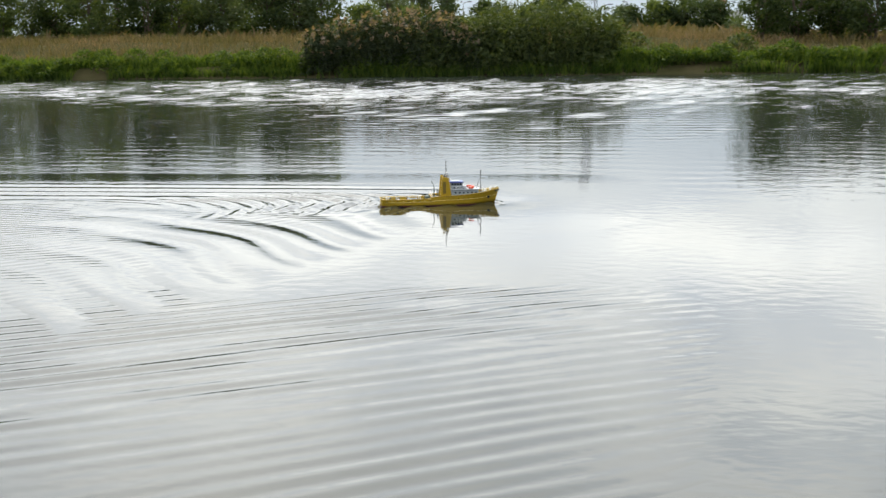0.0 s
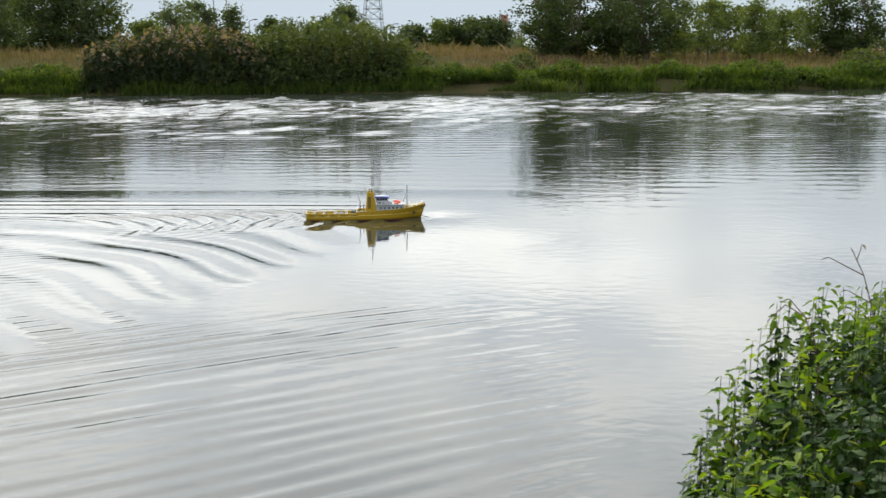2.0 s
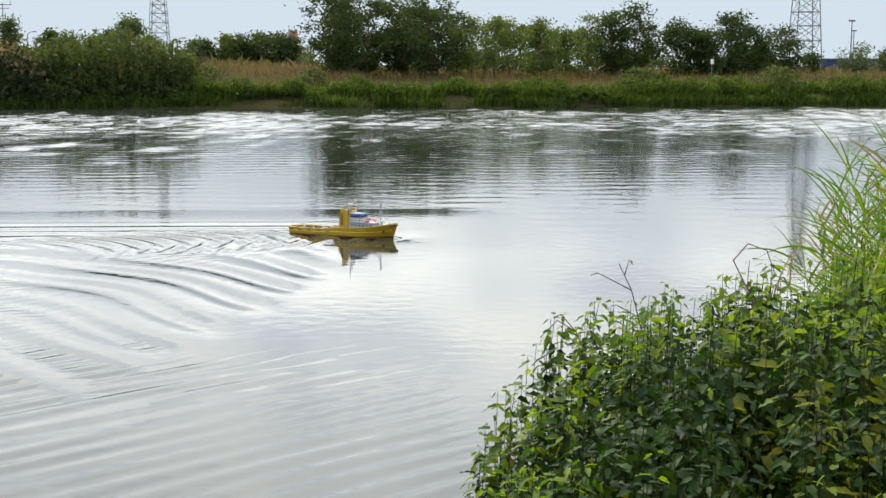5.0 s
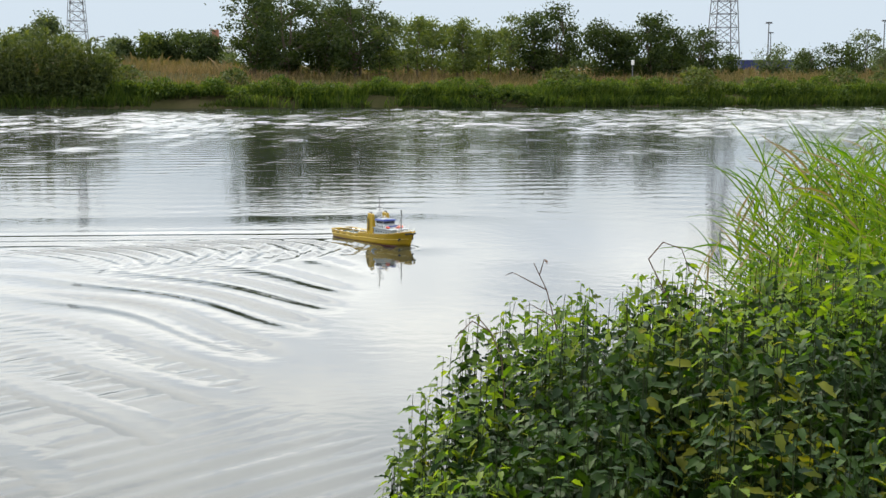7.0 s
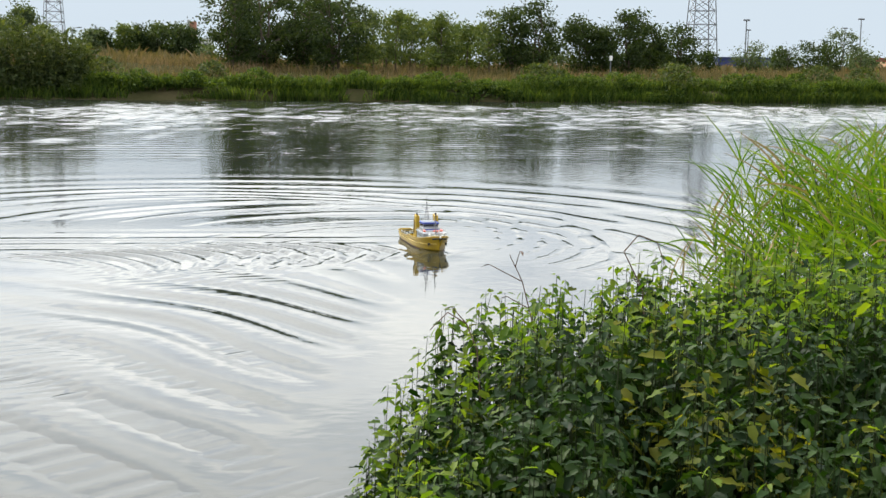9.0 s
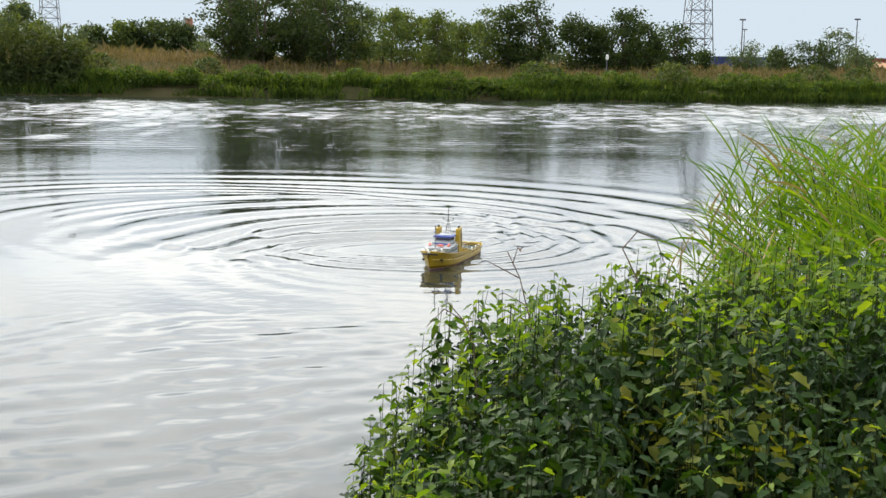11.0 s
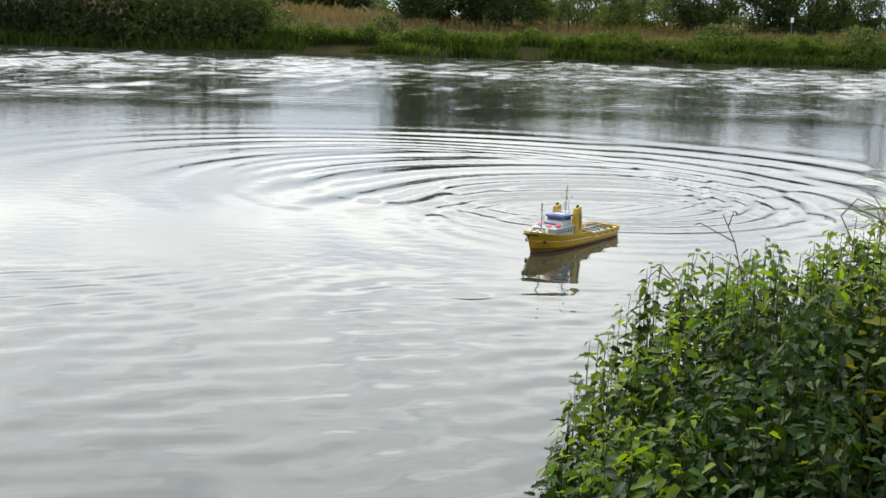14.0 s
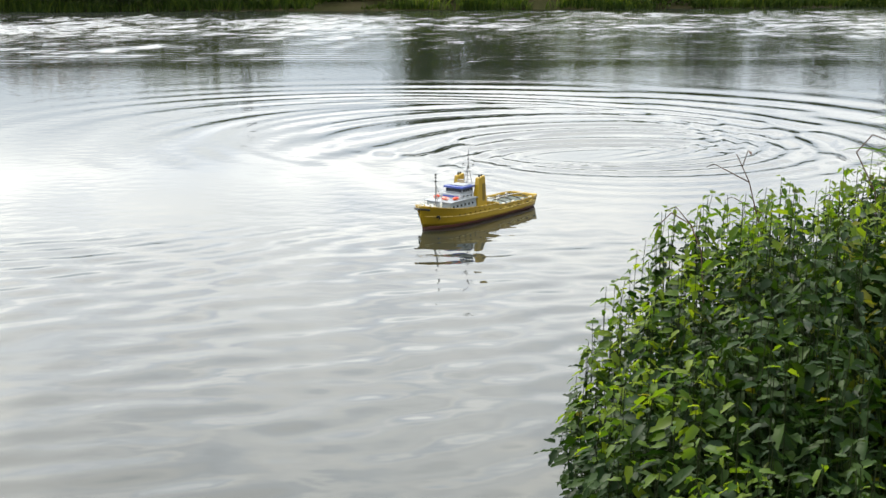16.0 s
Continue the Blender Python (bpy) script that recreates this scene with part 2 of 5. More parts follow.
def raw(name, verts, faces, mat, parent=None, label="", smooth=False):
    me = bpy.data.meshes.new(name)
    me.from_pydata([tuple(v) for v in verts], [], [tuple(f) for f in faces])
    me.materials.append(mat)
    if smooth:
        me.polygons.foreach_set("use_smooth", [True] * len(me.polygons))
    me.update()
    ob = new(name, me)
    if parent is not None:
        ob.parent = parent
    if label:
        ob["label"] = label
    return ob


def box(bm, x0, x1, y0, y1, z0, z1, bevel=0.0, m=None):
    r = bmesh.ops.create_cube(bm, size=1)
    mm = Matrix.Translation(((x0 + x1) / 2, (y0 + y1) / 2, (z0 + z1) / 2)) @ Matrix.Diagonal((x1 - x0, y1 - y0, z1 - z0, 1))
    bmesh.ops.transform(bm, matrix=(m @ mm if m is not None else mm), verts=r["verts"])
    if bevel:
        es = {e for v in r["verts"] for e in v.link_edges}
        bmesh.ops.bevel(bm, geom=list(es), offset=bevel, segments=2, profile=0.6, affect="EDGES")


def rod(bm, a, b, r0, r1=None, n=6):
    a, b = Vector(a), Vector(b)
    r1 = r0 if r1 is None else r1
    d = b - a
    m = Matrix.Translation((a + b) / 2) @ d.to_track_quat("Z", "Y").to_matrix().to_4x4()
    bmesh.ops.create_cone(bm, cap_ends=True, segments=n, radius1=r0, radius2=r1, depth=d.length, matrix=m)


def tube_path(bm, pts, r0, r1, n=5):
    for k in range(len(pts) - 1):
        f0, f1 = k / (len(pts) - 1), (k + 1) / (len(pts) - 1)
        rod(bm, pts[k], pts[k + 1], r0 + (r1 - r0) * f0, r0 + (r1 - r0) * f1, n)


def add_tube(vs, fs, pts, r0, r1):
    """A thin three-sided tube through points, into lists of vertices and faces."""
    o = len(vs)
    last = len(pts) - 1
    for k, p in enumerate(pts):
        r = r0 + (r1 - r0) * k / last
        for a in (0.0, 2.094, 4.189):
            vs.append((p[0] + r * math.cos(a), p[1] + r * math.sin(a), p[2]))
    for k in range(last):
        for a in range(3):
            i, j = o + 3 * k + a, o + 3 * k + (a + 1) % 3
            fs.append((i, j, j + 3, i + 3))


# ---- ground and river ----
FAR_SHORE = [(-2600, 52), (-60, 50.5), (-25, 51.6), (-12, 52.2), (0, 52.6), (12, 54.2), (25, 56.5), (36, 60), (60, 68), (2600, 900)]
NEAR_SHORE = [(-2600, -300), (-40, -6), (-8, 0.2), (-1.2, 0.9), (0.1, 1.9), (0.7, 2.9), (1.55, 4.2), (1.95, 5.4), (2.6, 6.6), (4.2, 7.6), (9, 9), (30, 14), (90, 30), (2600, 700)]


def along(line, x):
    for (x0, y0), (x1, y1) in zip(line, line[1:]):
        if x0 <= x <= x1:
            return y0 + (y1 - y0) * (x - x0) / (x1 - x0)
    return line[-1][1]


def smooth(a, b, v):
    v = min(1, max(0, (v - a) / (b - a)))
    return v * v * (3 - 2 * v)


def ground_z(x, y):
    far = y - along(FAR_SHORE, x)
    near = along(NEAR_SHORE, x) - y
    if far > -3 and far >= near:
        left = smooth(5, -12, x) * 0.55
        z = -0.7 + 0.69 * smooth(-2.5, 0, far) + 0.52 * smooth(0, 0.55, far) + (0.5 + left) * smooth(1.5, 14, far) + 0.15 * smooth(14, 40, far)
        n = noise.noise((x * 0.15, y * 0.15, 0)) * 0.14 * smooth(1, 8, far)
        return z + n
    if near > -1.2:
        z = -0.7 + 0.72 * smooth(-1.0, 0, near) + 0.3 * smooth(0, 0.9, near) + 0.25 * smooth(1, 5, near)
        return z + noise.noise((x * 0.8, y * 0.8, 3)) * 0.05 * smooth(0, 1, near)
    return -0.7


def make_ground():
    xs = sorted({*[-2600, -1200, -500, -250, -150, -100, -80], *np.arange(-70, -10, 2.0), *np.arange(-10, 10, 0.4), *np.arange(10, 90, 2.0),
                 *[100, 150, 250, 500, 1200, 2600]})
    ys = sorted({*[-2600, -1000, -300, -100, -40, -20], *np.arange(-10, -1, 1.0), *np.arange(-1, 10, 0.25), *np.arange(10, 48, 3.0), *np.arange(48, 72, 0.8),
                 *np.arange(72, 130, 4.0), *[150, 200, 300, 500, 900, 1600, 3000]})
    verts = [(x, y, ground_z(x, y)) for y in ys for x in xs]
    w = len(xs)
    faces = [(j * w + i, j * w + i + 1, (j + 1) * w + i + 1, (j + 1) * w + i) for j in range(len(ys) - 1) for i in range(w - 1)]
    g = raw("ground", verts, faces, M_GROUND, smooth=True)
    tagged(g, "earthy river banks and flat meadow ground", "ground", kind="structure")


make_ground()


def ramp(a, b, v):
    v = np.clip((v - a) / (b - a), 0, 1)
    return v * v * (3 - 2 * v)


def sheet(name, X, Y, Z, parent=None):
    """A grid of water as one smooth mesh."""
    h, w = X.shape
    i = np.arange(h * w).reshape(h, w)
    faces = np.stack([i[:-1, :-1], i[:-1, 1:], i[1:, 1:], i[1:, :-1]], -1).reshape(-1, 4)
    return raw(name, np.stack([X, Y, Z], -1).reshape(-1, 3).tolist(), faces.tolist(), WATER, parent, smooth=True)


LEVEL = -0.012     # still water; the wave sheets ride on it


def make_water():
    """One sheet: nearly a mirror in the middle of the river, short steep wind waves under the far bank."""
    rng = np.random.RandomState(4)
    xs = np.concatenate([[-400, -150, -80, -55], np.arange(-42, 50, 0.22), [65, 80, 150, 400]])
    ys = np.concatenate([np.arange(-40, 2, 2.0), np.arange(2, 12, 0.2), np.arange(12, 30, 0.14), np.arange(30, 56, 0.075), np.arange(56, 70, 0.5), np.arange(70, 220, 12.0)])
    X, Y = np.meshgrid(xs, ys)
    Z = np.zeros_like(X)
    inside = ramp(-42, -38, X) * (1 - ramp(46, 49, X)) * (1 - ramp(56, 66, Y))
    patch = np.zeros_like(X)
    for k in range(9):                       # gusts: uneven patches stretched along the river
        patch += np.sin(X * rng.uniform(0.06, 0.5) + Y * rng.uniform(-0.9, 0.9) + rng.uniform(0, 6.28)) / 3
    steep = (0.009 * ramp(9, 16, Y) + 0.016 * ramp(17, 30, Y) + 0.036 * ramp(29, 39, Y)) * inside * np.clip(1 + 0.18 * patch, 0.4, 1.6)
    # cat's paws: small patches, deeper than wide, in which the ripples are steeper; more of them before the reeds
    rows = rng.normal(size=(130, len(xs)))
    f = np.clip((ys - 10) / 1.3, 0, 128)
    lo = f.astype(int)
    w = (f - lo)[:, None]
    steep *= np.clip(np.exp(0.48 * (rows[lo] * (1 - w) + rows[lo + 1] * w)), 0.1, 3.0)
    steep *= 1 + 1.1 * np.exp(-((X + 0.27 * Y) / (0.10 * np.abs(Y) + 1)) ** 2) * ramp(16, 24, Y)
    for k in range(34):
        lam = rng.uniform(0.28, 0.66)
        a = rng.normal(0, 0.38) + math.pi / 2
        Z += steep * (lam / 6.283) * (2 / 34) ** 0.5 * np.sin((X * math.cos(a) + Y * math.sin(a)) * 6.283 / lam + rng.uniform(0, 6.28))
    ob = sheet("water", X, Y, Z + LEVEL)
    tagged(ob, "calm grey river water mirroring a pale cloudy sky", "water", kind="structure")


make_water()


# ---- the model tug ----
def lerp_table(table, x, k):
    for a, b in zip(table, table[1:]):
        if a[0] <= x <= b[0]:
            f = (x - a[0]) / (b[0] - a[0])
            return a[k] + (b[k] - a[k]) * f
    return table[-1][k] if x > table[-1][0] else table[0][k]


# x, half beam at the rail, half beam at the water, rail height
HULL = [(-0.585, 0.100, 0.080, 0.078), (-0.570, 0.116, 0.100, 0.077), (-0.50, 0.130, 0.122, 0.075), (-0.35, 0.137, 0.133, 0.074), (-0.105, 0.139, 0.136, 0.076),
        (-0.075, 0.139, 0.136, 0.094), (0.10, 0.139, 0.134, 0.099), (0.25, 0.136, 0.122, 0.107), (0.36, 0.126, 0.095, 0.117),
        (0.45, 0.106, 0.058, 0.130), (0.52, 0.076, 0.022, 0.144), (0.56, 0.046, 0.004, 0.152), (0.585, 0.010, 0.001, 0.156)]


def make_tug():
    tug = new("model_tug")
    tagged(tug, "yellow radio-controlled model tugboat with blue-roofed wheelhouse, sailing", "model boat")
    xs = [-0.585, -0.578, -0.57, -0.55, -0.5, -0.42, -0.35, -0.25, -0.15, -0.105, -0.09, -0.075, 0, 0.1, 0.18, 0.25, 0.31, 0.36, 0.41, 0.45, 0.49, 0.52, 0.545, 0.565, 0.578, 0.585]
    levels = [-0.045, -0.02, 0.0, 0.012]

    def section(x, side):
        rail, wl, top = (lerp_table(HULL, x, k) for k in (1, 2, 3))
        stem = max(0.0, (x - 0.36) / 0.225)          # the stem rakes forward above the water
        pts = []
        for f in (0.0, 0.2, 0.45, 0.7, 0.9, 1.0):
            z = 0.014 + (top - 0.014) * f
            hb = wl + (rail - wl) * f ** 1.25
            pts.append((x - 0.042 * stem * (1 - f) ** 1.3, side * hb, z))
        low = [(x - 0.042 * stem - 0.01 * stem * (1 - k / 3), side * wl * (0.75 + 0.08 * k), z) for k, z in enumerate((-0.045, -0.02, 0.0))]
        return low, pts

    def shell(pick, name, mat):
        verts, faces = [], []
        for side in (-1, 1):
            base = len(verts)
            n = 0
            for x in xs:
                row = pick(*section(x, side))
                n = len(row)
                verts.extend(row)
            for i in range(len(xs) - 1):
                for j in range(n - 1):
                    q = (base + i * n + j, base + (i + 1) * n + j, base + (i + 1) * n + j + 1, base + i * n + j + 1)
                    faces.append(q if side == -1 else q[::-1])
        # transom
        row = pick(*section(xs[0], -1))
        n = len(row)
        o = len(verts) // 2
        for j in range(n - 1):
            faces.append((j, j + 1, o + j + 1, o + j))
        ob = raw(name, verts, faces, mat, tug, smooth=True)
        mod = ob.modifiers.new("thick", "SOLIDIFY")
        mod.thickness, mod.offset = 0.004, -1
        return ob

    hull = shell(lambda low, pts: pts, "hull", M_YELLOW)
    shell(lambda low, pts: low + pts[:1], "underwater_hull", M_RED_HULL)["label"] = "dark red underwater hull"
    # decks, lower aft and raised forward, closed at the step
    def deck(name, x0, x1, drop, mat):
        sx = [x0 + (x1 - x0) * k / 14 for k in range(15)]
        v, f = [], []
        for x in sx:
            hb, z = lerp_table(HULL, x, 1) - 0.006, lerp_table(HULL, x, 3) - drop
            hb = max(0.002, hb * (0.985 if x < 0.4 else 0.93))
            v += [(x, -hb, z), (x, 0, z + 0.003), (x, hb, z), (x, -hb, z - 0.006), (x, hb, z - 0.006)]
        for i in range(14):
            a, b = i * 5, i * 5 + 5
            f += [(a, b, b + 1, a + 1), (a + 1, b + 1, b + 2, a + 2), (a + 3, a + 4, b + 4, b + 3)]
        return raw(name, v, f, mat, tug)
    deck("aft_deck", -0.575, -0.085, 0.030, M_DECK)
    deck("foredeck", -0.09, 0.565, 0.020, M_DECK)
    bm = bmesh.new()
    box(bm, -0.094, -0.086, -0.134, 0.134, 0.045, 0.094, 0.001)
    part("deck_step", bm, M_YELLOW, tug)
    # rail cap, rubbing strake and thin line along each side
    def strake(name, f, out, r, mat, x0, x1, drop=0.0):
        for side in (-1, 1):
            bm = bmesh.new()
            pts = []
            for k in range(25):
                x = x0 + (x1 - x0) * k / 24
                rail, wl, top = (lerp_table(HULL, x, j) for j in (1, 2, 3))
                stem = max(0.0, (x - 0.36) / 0.225)
                z = 0.014 + (top - 0.014) * f
                pts.append((x - 0.042 * stem * (1 - f) ** 1.3, side * (wl + (rail - wl) * f ** 1.25 + out), z - drop))
            tube_path(bm, pts, r, r, 5)
            part(name, bm, mat, tug, smooth=True)
    strake("rail_cap", 1.0, 0.0, 0.0035, M_YELLOW, -0.58, 0.58)
    strake("rubbing_strake", 0.52, 0.001, 0.0028, M_PALE_YELLOW, -0.58, 0.56)
    bm = bmesh.new()
    tube_path(bm, [(-0.586, y, 0.078) for y in (-0.1, -0.05, 0, 0.05, 0.1)], 0.0035, 0.0035)
    part("stern_rail", bm, M_YELLOW, tug)
    # black bow fender round the stem, anchor pockets, freeing ports
    bm = bmesh.new()
    pts = []
    for k in range(-6, 7):
        x = 0.583 - 0.0011 * k * k * 1.05
        hb = (lerp_table(HULL, x, 1) - 0.001) * (1 if k > 0 else -1) if k else 0.0
        pts.append((x + (0.004 if abs(k) < 3 else 0.0), hb, lerp_table(HULL, x, 3) - 0.020))
    tube_path(bm, pts, 0.0065, 0.0065, 8)
    part("bow_fender", bm, M_BLACK, tug, "black rubber bow fender", smooth=True)
    for side in (-1, 1):
        bm = bmesh.new()
        box(bm, 0.462, 0.488, side * 0.072 - 0.006, side * 0.072 + 0.006, 0.070, 0.086, 0.003)
        a = part("anchor_pocket", bm, M_BLACK, tug)
        bm = bmesh.new()
        rod(bm, (0.478, side * 0.082, 0.082), (0.470, side * 0.079, 0.062), 0.003)
        rod(bm, (0.460, side * 0.078, 0.066), (0.482, side * 0.079, 0.060), 0.0028)
        part("anchor", bm, M_BLACK, a)
        for k in range(9):
            x = -0.54 + k * 0.053
            bm = bmesh.new()
            hb = lerp_table(HULL, x, 1)
            box(bm, x, x + 0.022, side * hb - 0.003, side * hb + 0.0012, 0.052, 0.058, 0.001)
            part("freeing_port", bm, M_PALE_YELLOW if k % 2 else M_BLACK, tug)
        for k in range(7):
            x = 0.02 + k * 0.05
            bm = bmesh.new()
            rail, wl, top = (lerp_table(HULL, x, j) for j in (1, 2, 3))
            rod(bm, (x, side * (rail - 0.008), 0.072), (x, side * (rail + 0.0004 - (0.004 if x > 0.25 else 0)), 0.072), 0.0042, n=10)
            part("porthole", bm, M_GLASS, tug)
    # lower deckhouse with portholes
    def block(name, x0, x1, w0, w1, z0, z1, mat, lean=0.0, bev=0.003, label="", parent=None):
        bm = bmesh.new()
        r = bmesh.ops.create_cube(bm, size=1)
        for v in r["verts"]:
            top, front, s = v.co.z > 0, v.co.x > 0, (1 if v.co.y > 0 else -1)
            v.co.x = (x1 if front else x0) - (lean if (top and front) else 0)
            v.co.y = s * (w1 if top else w0)
            v.co.z = z1 if top else z0
        bmesh.ops.bevel(bm, geom=bm.edges[:], offset=bev, segments=2, profile=0.6, affect="EDGES")
        return part(name, bm, mat, parent or tug, label)
    house = block("deckhouse", 0.105, 0.385, 0.098, 0.094, 0.078, 0.150, M_GREY, 0.012, label="blue-grey lower deckhouse")
    for side in (-1, 1):
        for k in range(6):
            bm = bmesh.new()
            x = 0.14 + k * 0.04
            box(bm, x, x + 0.014, side * 0.096 - 0.002, side * 0.0985 - 0.0005 * side, 0.116, 0.130, 0.0015)
            part("window", bm, M_GLASS, house)
    block("boat_deck", 0.10, 0.392, 0.106, 0.106, 0.150, 0.156, M_PALE_GREY, bev=0.001)
    mid = block("upper_house", 0.108, 0.262, 0.078, 0.074, 0.156, 0.184, M_PALE_GREY, 0.010, label="pale grey upper house with a blue name band")
    bm = bmesh.new()
    m = Matrix.Translation((0.2575, 0, 0.171)) @ Matrix.Rotation(radians(-20), 4, "Y")
    box(bm, -0.0012, 0.0012, -0.058, 0.058, -0.0055, 0.0055, 0.0006, m)
    part("name_band", bm, M_BLUE, mid, "plain blue band")
    for side in (-1, 1):
        for k in range(3):
            bm = bmesh.new()
            x = 0.13 + k * 0.038
            box(bm, x, x + 0.016, side * 0.0765 - 0.002, side * 0.0765 + 0.002, 0.164, 0.177, 0.0015)
            part("window", bm, M_GLASS, mid)
    bridge = block("wheelhouse", 0.10, 0.222, 0.068, 0.062, 0.184, 0.218, M_PALE_GREY, 0.006, label="pale grey wheelhouse with a band of windows")
    for k in range(7):
        y = -0.054 + k * 0.018
        bm = bmesh.new()
        m = Matrix.Translation((0.2195, y, 0.204)) @ Matrix.Rotation(radians(-9), 4, "Y")
        box(bm, -0.0025, 0.0025, -0.0075, 0.0075, -0.009, 0.009, 0.001, m)
        part("window", bm, M_GLASS, bridge)
    for side in (-1, 1):
        for k in range(4):
            x = 0.112 + k * 0.026
            bm = bmesh.new()
            box(bm, x, x + 0.019, side * 0.0655 - 0.0025, side * 0.0655 + 0.0025, 0.195, 0.213, 0.001)
            part("window", bm, M_GLASS, bridge)
    block("bridge_roof", 0.093, 0.232, 0.076, 0.074, 0.218, 0.230, M_BLUE, 0.004, 0.002, "blue wheelhouse roof")
    block("monkey_deck", 0.105, 0.195, 0.052, 0.050, 0.230, 0.235, M_PALE_GREY, 0.0, 0.001)
    # twin funnels
    for side in (-1, 1):
        bm = bmesh.new()
        r = bmesh.ops.create_cube(bm, size=1)
        for v in r["verts"]:
            top, front, s = v.co.z > 0, v.co.x > 0, (1 if v.co.y > 0 else -1)
            v.co.x = (0.080 if top else 0.112) if front else (0.018 if top else -0.004)
            v.co.y = side * 0.084 + s * (0.017 if top else 0.021)
            v.co.z = (0.272 if front else 0.284) if top else 0.074
        bmesh.ops.bevel(bm, geom=bm.edges[:], offset=0.006, segments=3, profile=0.6, affect="EDGES")
        fn = part("funnel", bm, M_YELLOW, tug)
        for k in range(2):
            bm = bmesh.new()
            rod(bm, (0.038 + k * 0.024, side * 0.084, 0.268), (0.036 + k * 0.024, side * 0.084, 0.293), 0.006, n=10)
            part("exhaust_pipe", bm, M_BLACK, fn)
        bm = bmesh.new()
        box(bm, 0.022, 0.052, side * 0.1045 - 0.004, side * 0.1045 - 0.0004, 0.12, 0.235, 0.002)
        part("grille", bm, M_DARK_YELLOW, fn)
    # main mast
    bm = bmesh.new()
    for sx, sy in ((0.030, 0.020), (0.030, -0.020), (0.085, 0.014), (0.085, -0.014)):
        rod(bm, (sx + 0.02, sy, 0.228), (0.066, sy * 0.25, 0.345), 0.0022, 0.0016)
    for z in (0.255, 0.280, 0.305, 0.330):
        f = (z - 0.228) / 0.117
        hx0, hx1, hy = 0.05 + 0.016 * f, 0.105 - 0.039 * f, 0.02 * (1 - f) + 0.005 * f
        rod(bm, (hx0, -hy, z), (hx1, hy, z), 0.0013)
        rod(bm, (hx0, hy, z), (hx1, -hy, z), 0.0013)
        rod(bm, (hx0, -hy, z), (hx0, hy, z), 0.0013)
    rod(bm, (0.066, 0, 0.330), (0.062, 0, 0.445), 0.0036, 0.0020)
    rod(bm, (0.066, -0.045, 0.342), (0.066, 0.045, 0.342), 0.0016)
    rod(bm, (0.066, -0.028, 0.375), (0.066, 0.028, 0.375), 0.0013)
    mast = part("main_mast", bm, M_MAST, tug)
    bm = bmesh.new()
    box(bm, 0.066, 0.078, -0.030, 0.030, 0.316, 0.321, 0.001)
    rod(bm, (0.074, 0, 0.305), (0.074, 0, 0.316), 0.003)
    part("radar_scanner", bm, M_WHITE, mast)
    for z, y in ((0.348, 0.04), (0.348, -0.04), (0.380, 0.0), (0.410, 0.0)):
        bm = bmesh.new()
        rod(bm, (0.066, y, z), (0.066, y, z + 0.010), 0.004, n=8)
        part("lantern", bm, M_BLACK, mast)
    # foremast with two raking stays
    bm = bmesh.new()
    rod(bm, (0.407, 0, 0.10), (0.407, 0, 0.330), 0.0046, 0.0026, 8)
    rod(bm, (0.362, 0.022, 0.152), (0.404, 0, 0.262), 0.0018)
    rod(bm, (0.362, -0.022, 0.152), (0.404, 0, 0.262), 0.0018)
    rod(bm, (0.407, -0.026, 0.285), (0.407, 0.026, 0.285), 0.0014)
    fm = part("foremast", bm, M_MAST, tug)
    for z in (0.28, 0.303, 0.322):
        bm = bmesh.new()
        box(bm, 0.402, 0.413, -0.0045, 0.0045, z, z + 0.010, 0.001)
        part("lantern", bm, M_BLACK, fm)
    # life rafts and rescue boat
    for x, y, yaw in ((0.30, 0.075, 0), (0.30, -0.075, 0), (0.335, 0.02, 90)):
        bm = bmesh.new()
        m = pose(x, y, 0.168, 0, 0, yaw)
        bmesh.ops.create_uvsphere(bm, u_segments=12, v_segments=8, radius=1, matrix=m @ Matrix.Diagonal((0.030, 0.0125, 0.0115, 1)))
        part("life_raft", bm, M_ORANGE, tug, "red-orange life raft", smooth=True)
    # railings: boat deck front, bow pulpit, after house
    def railing(pts, h, name="railing", mat=M_WHITE):
        bm = bmesh.new()
        for p in pts:
            rod(bm, p, (p[0], p[1], p[2] + h), 0.0011, n=4)
        for lv in (0.5, 1.0):
            for a, b in zip(pts, pts[1:]):
                rod(bm, (a[0], a[1], a[2] + h * lv), (b[0], b[1], b[2] + h * lv), 0.0010, n=4)
        return part(name, bm, mat, tug)
    railing([(0.30 - 0.03 * k, 0.102, 0.156) for k in range(6)], 0.026)
    railing([(0.30 - 0.03 * k, -0.102, 0.156) for k in range(6)], 0.026)
    railing([(0.388, -0.1 + 0.025 * k, 0.156) for k in range(9)], 0.026)
    railing([(0.47, -0.088, 0.135), (0.51, -0.07, 0.143), (0.545, -0.045, 0.150), (0.565, 0, 0.154), (0.545, 0.045, 0.150), (0.51, 0.07, 0.143), (0.47, 0.088, 0.135)], 0.022)
    railing([(0.108, -0.05 + 0.02 * k, 0.235) for k in range(6)], 0.020)
    railing([(-0.085, -0.12 + 0.04 * k, 0.094) for k in range(7)], 0.028)
    # windlass and ventilators forward
    bm = bmesh.new()
    rod(bm, (0.455, -0.035, 0.128), (0.455, 0.035, 0.128), 0.011, n=12)
    box(bm, 0.447, 0.463, -0.012, 0.012, 0.112, 0.145, 0.002)
    part("windlass", bm, M_WHITE, tug)
    for x, y in ((0.43, 0.06), (0.43, -0.06), (0.50, 0.03), (0.50, -0.03)):
        bm = bmesh.new()
        rod(bm, (x, y, 0.105), (x, y, 0.150), 0.005, n=8)
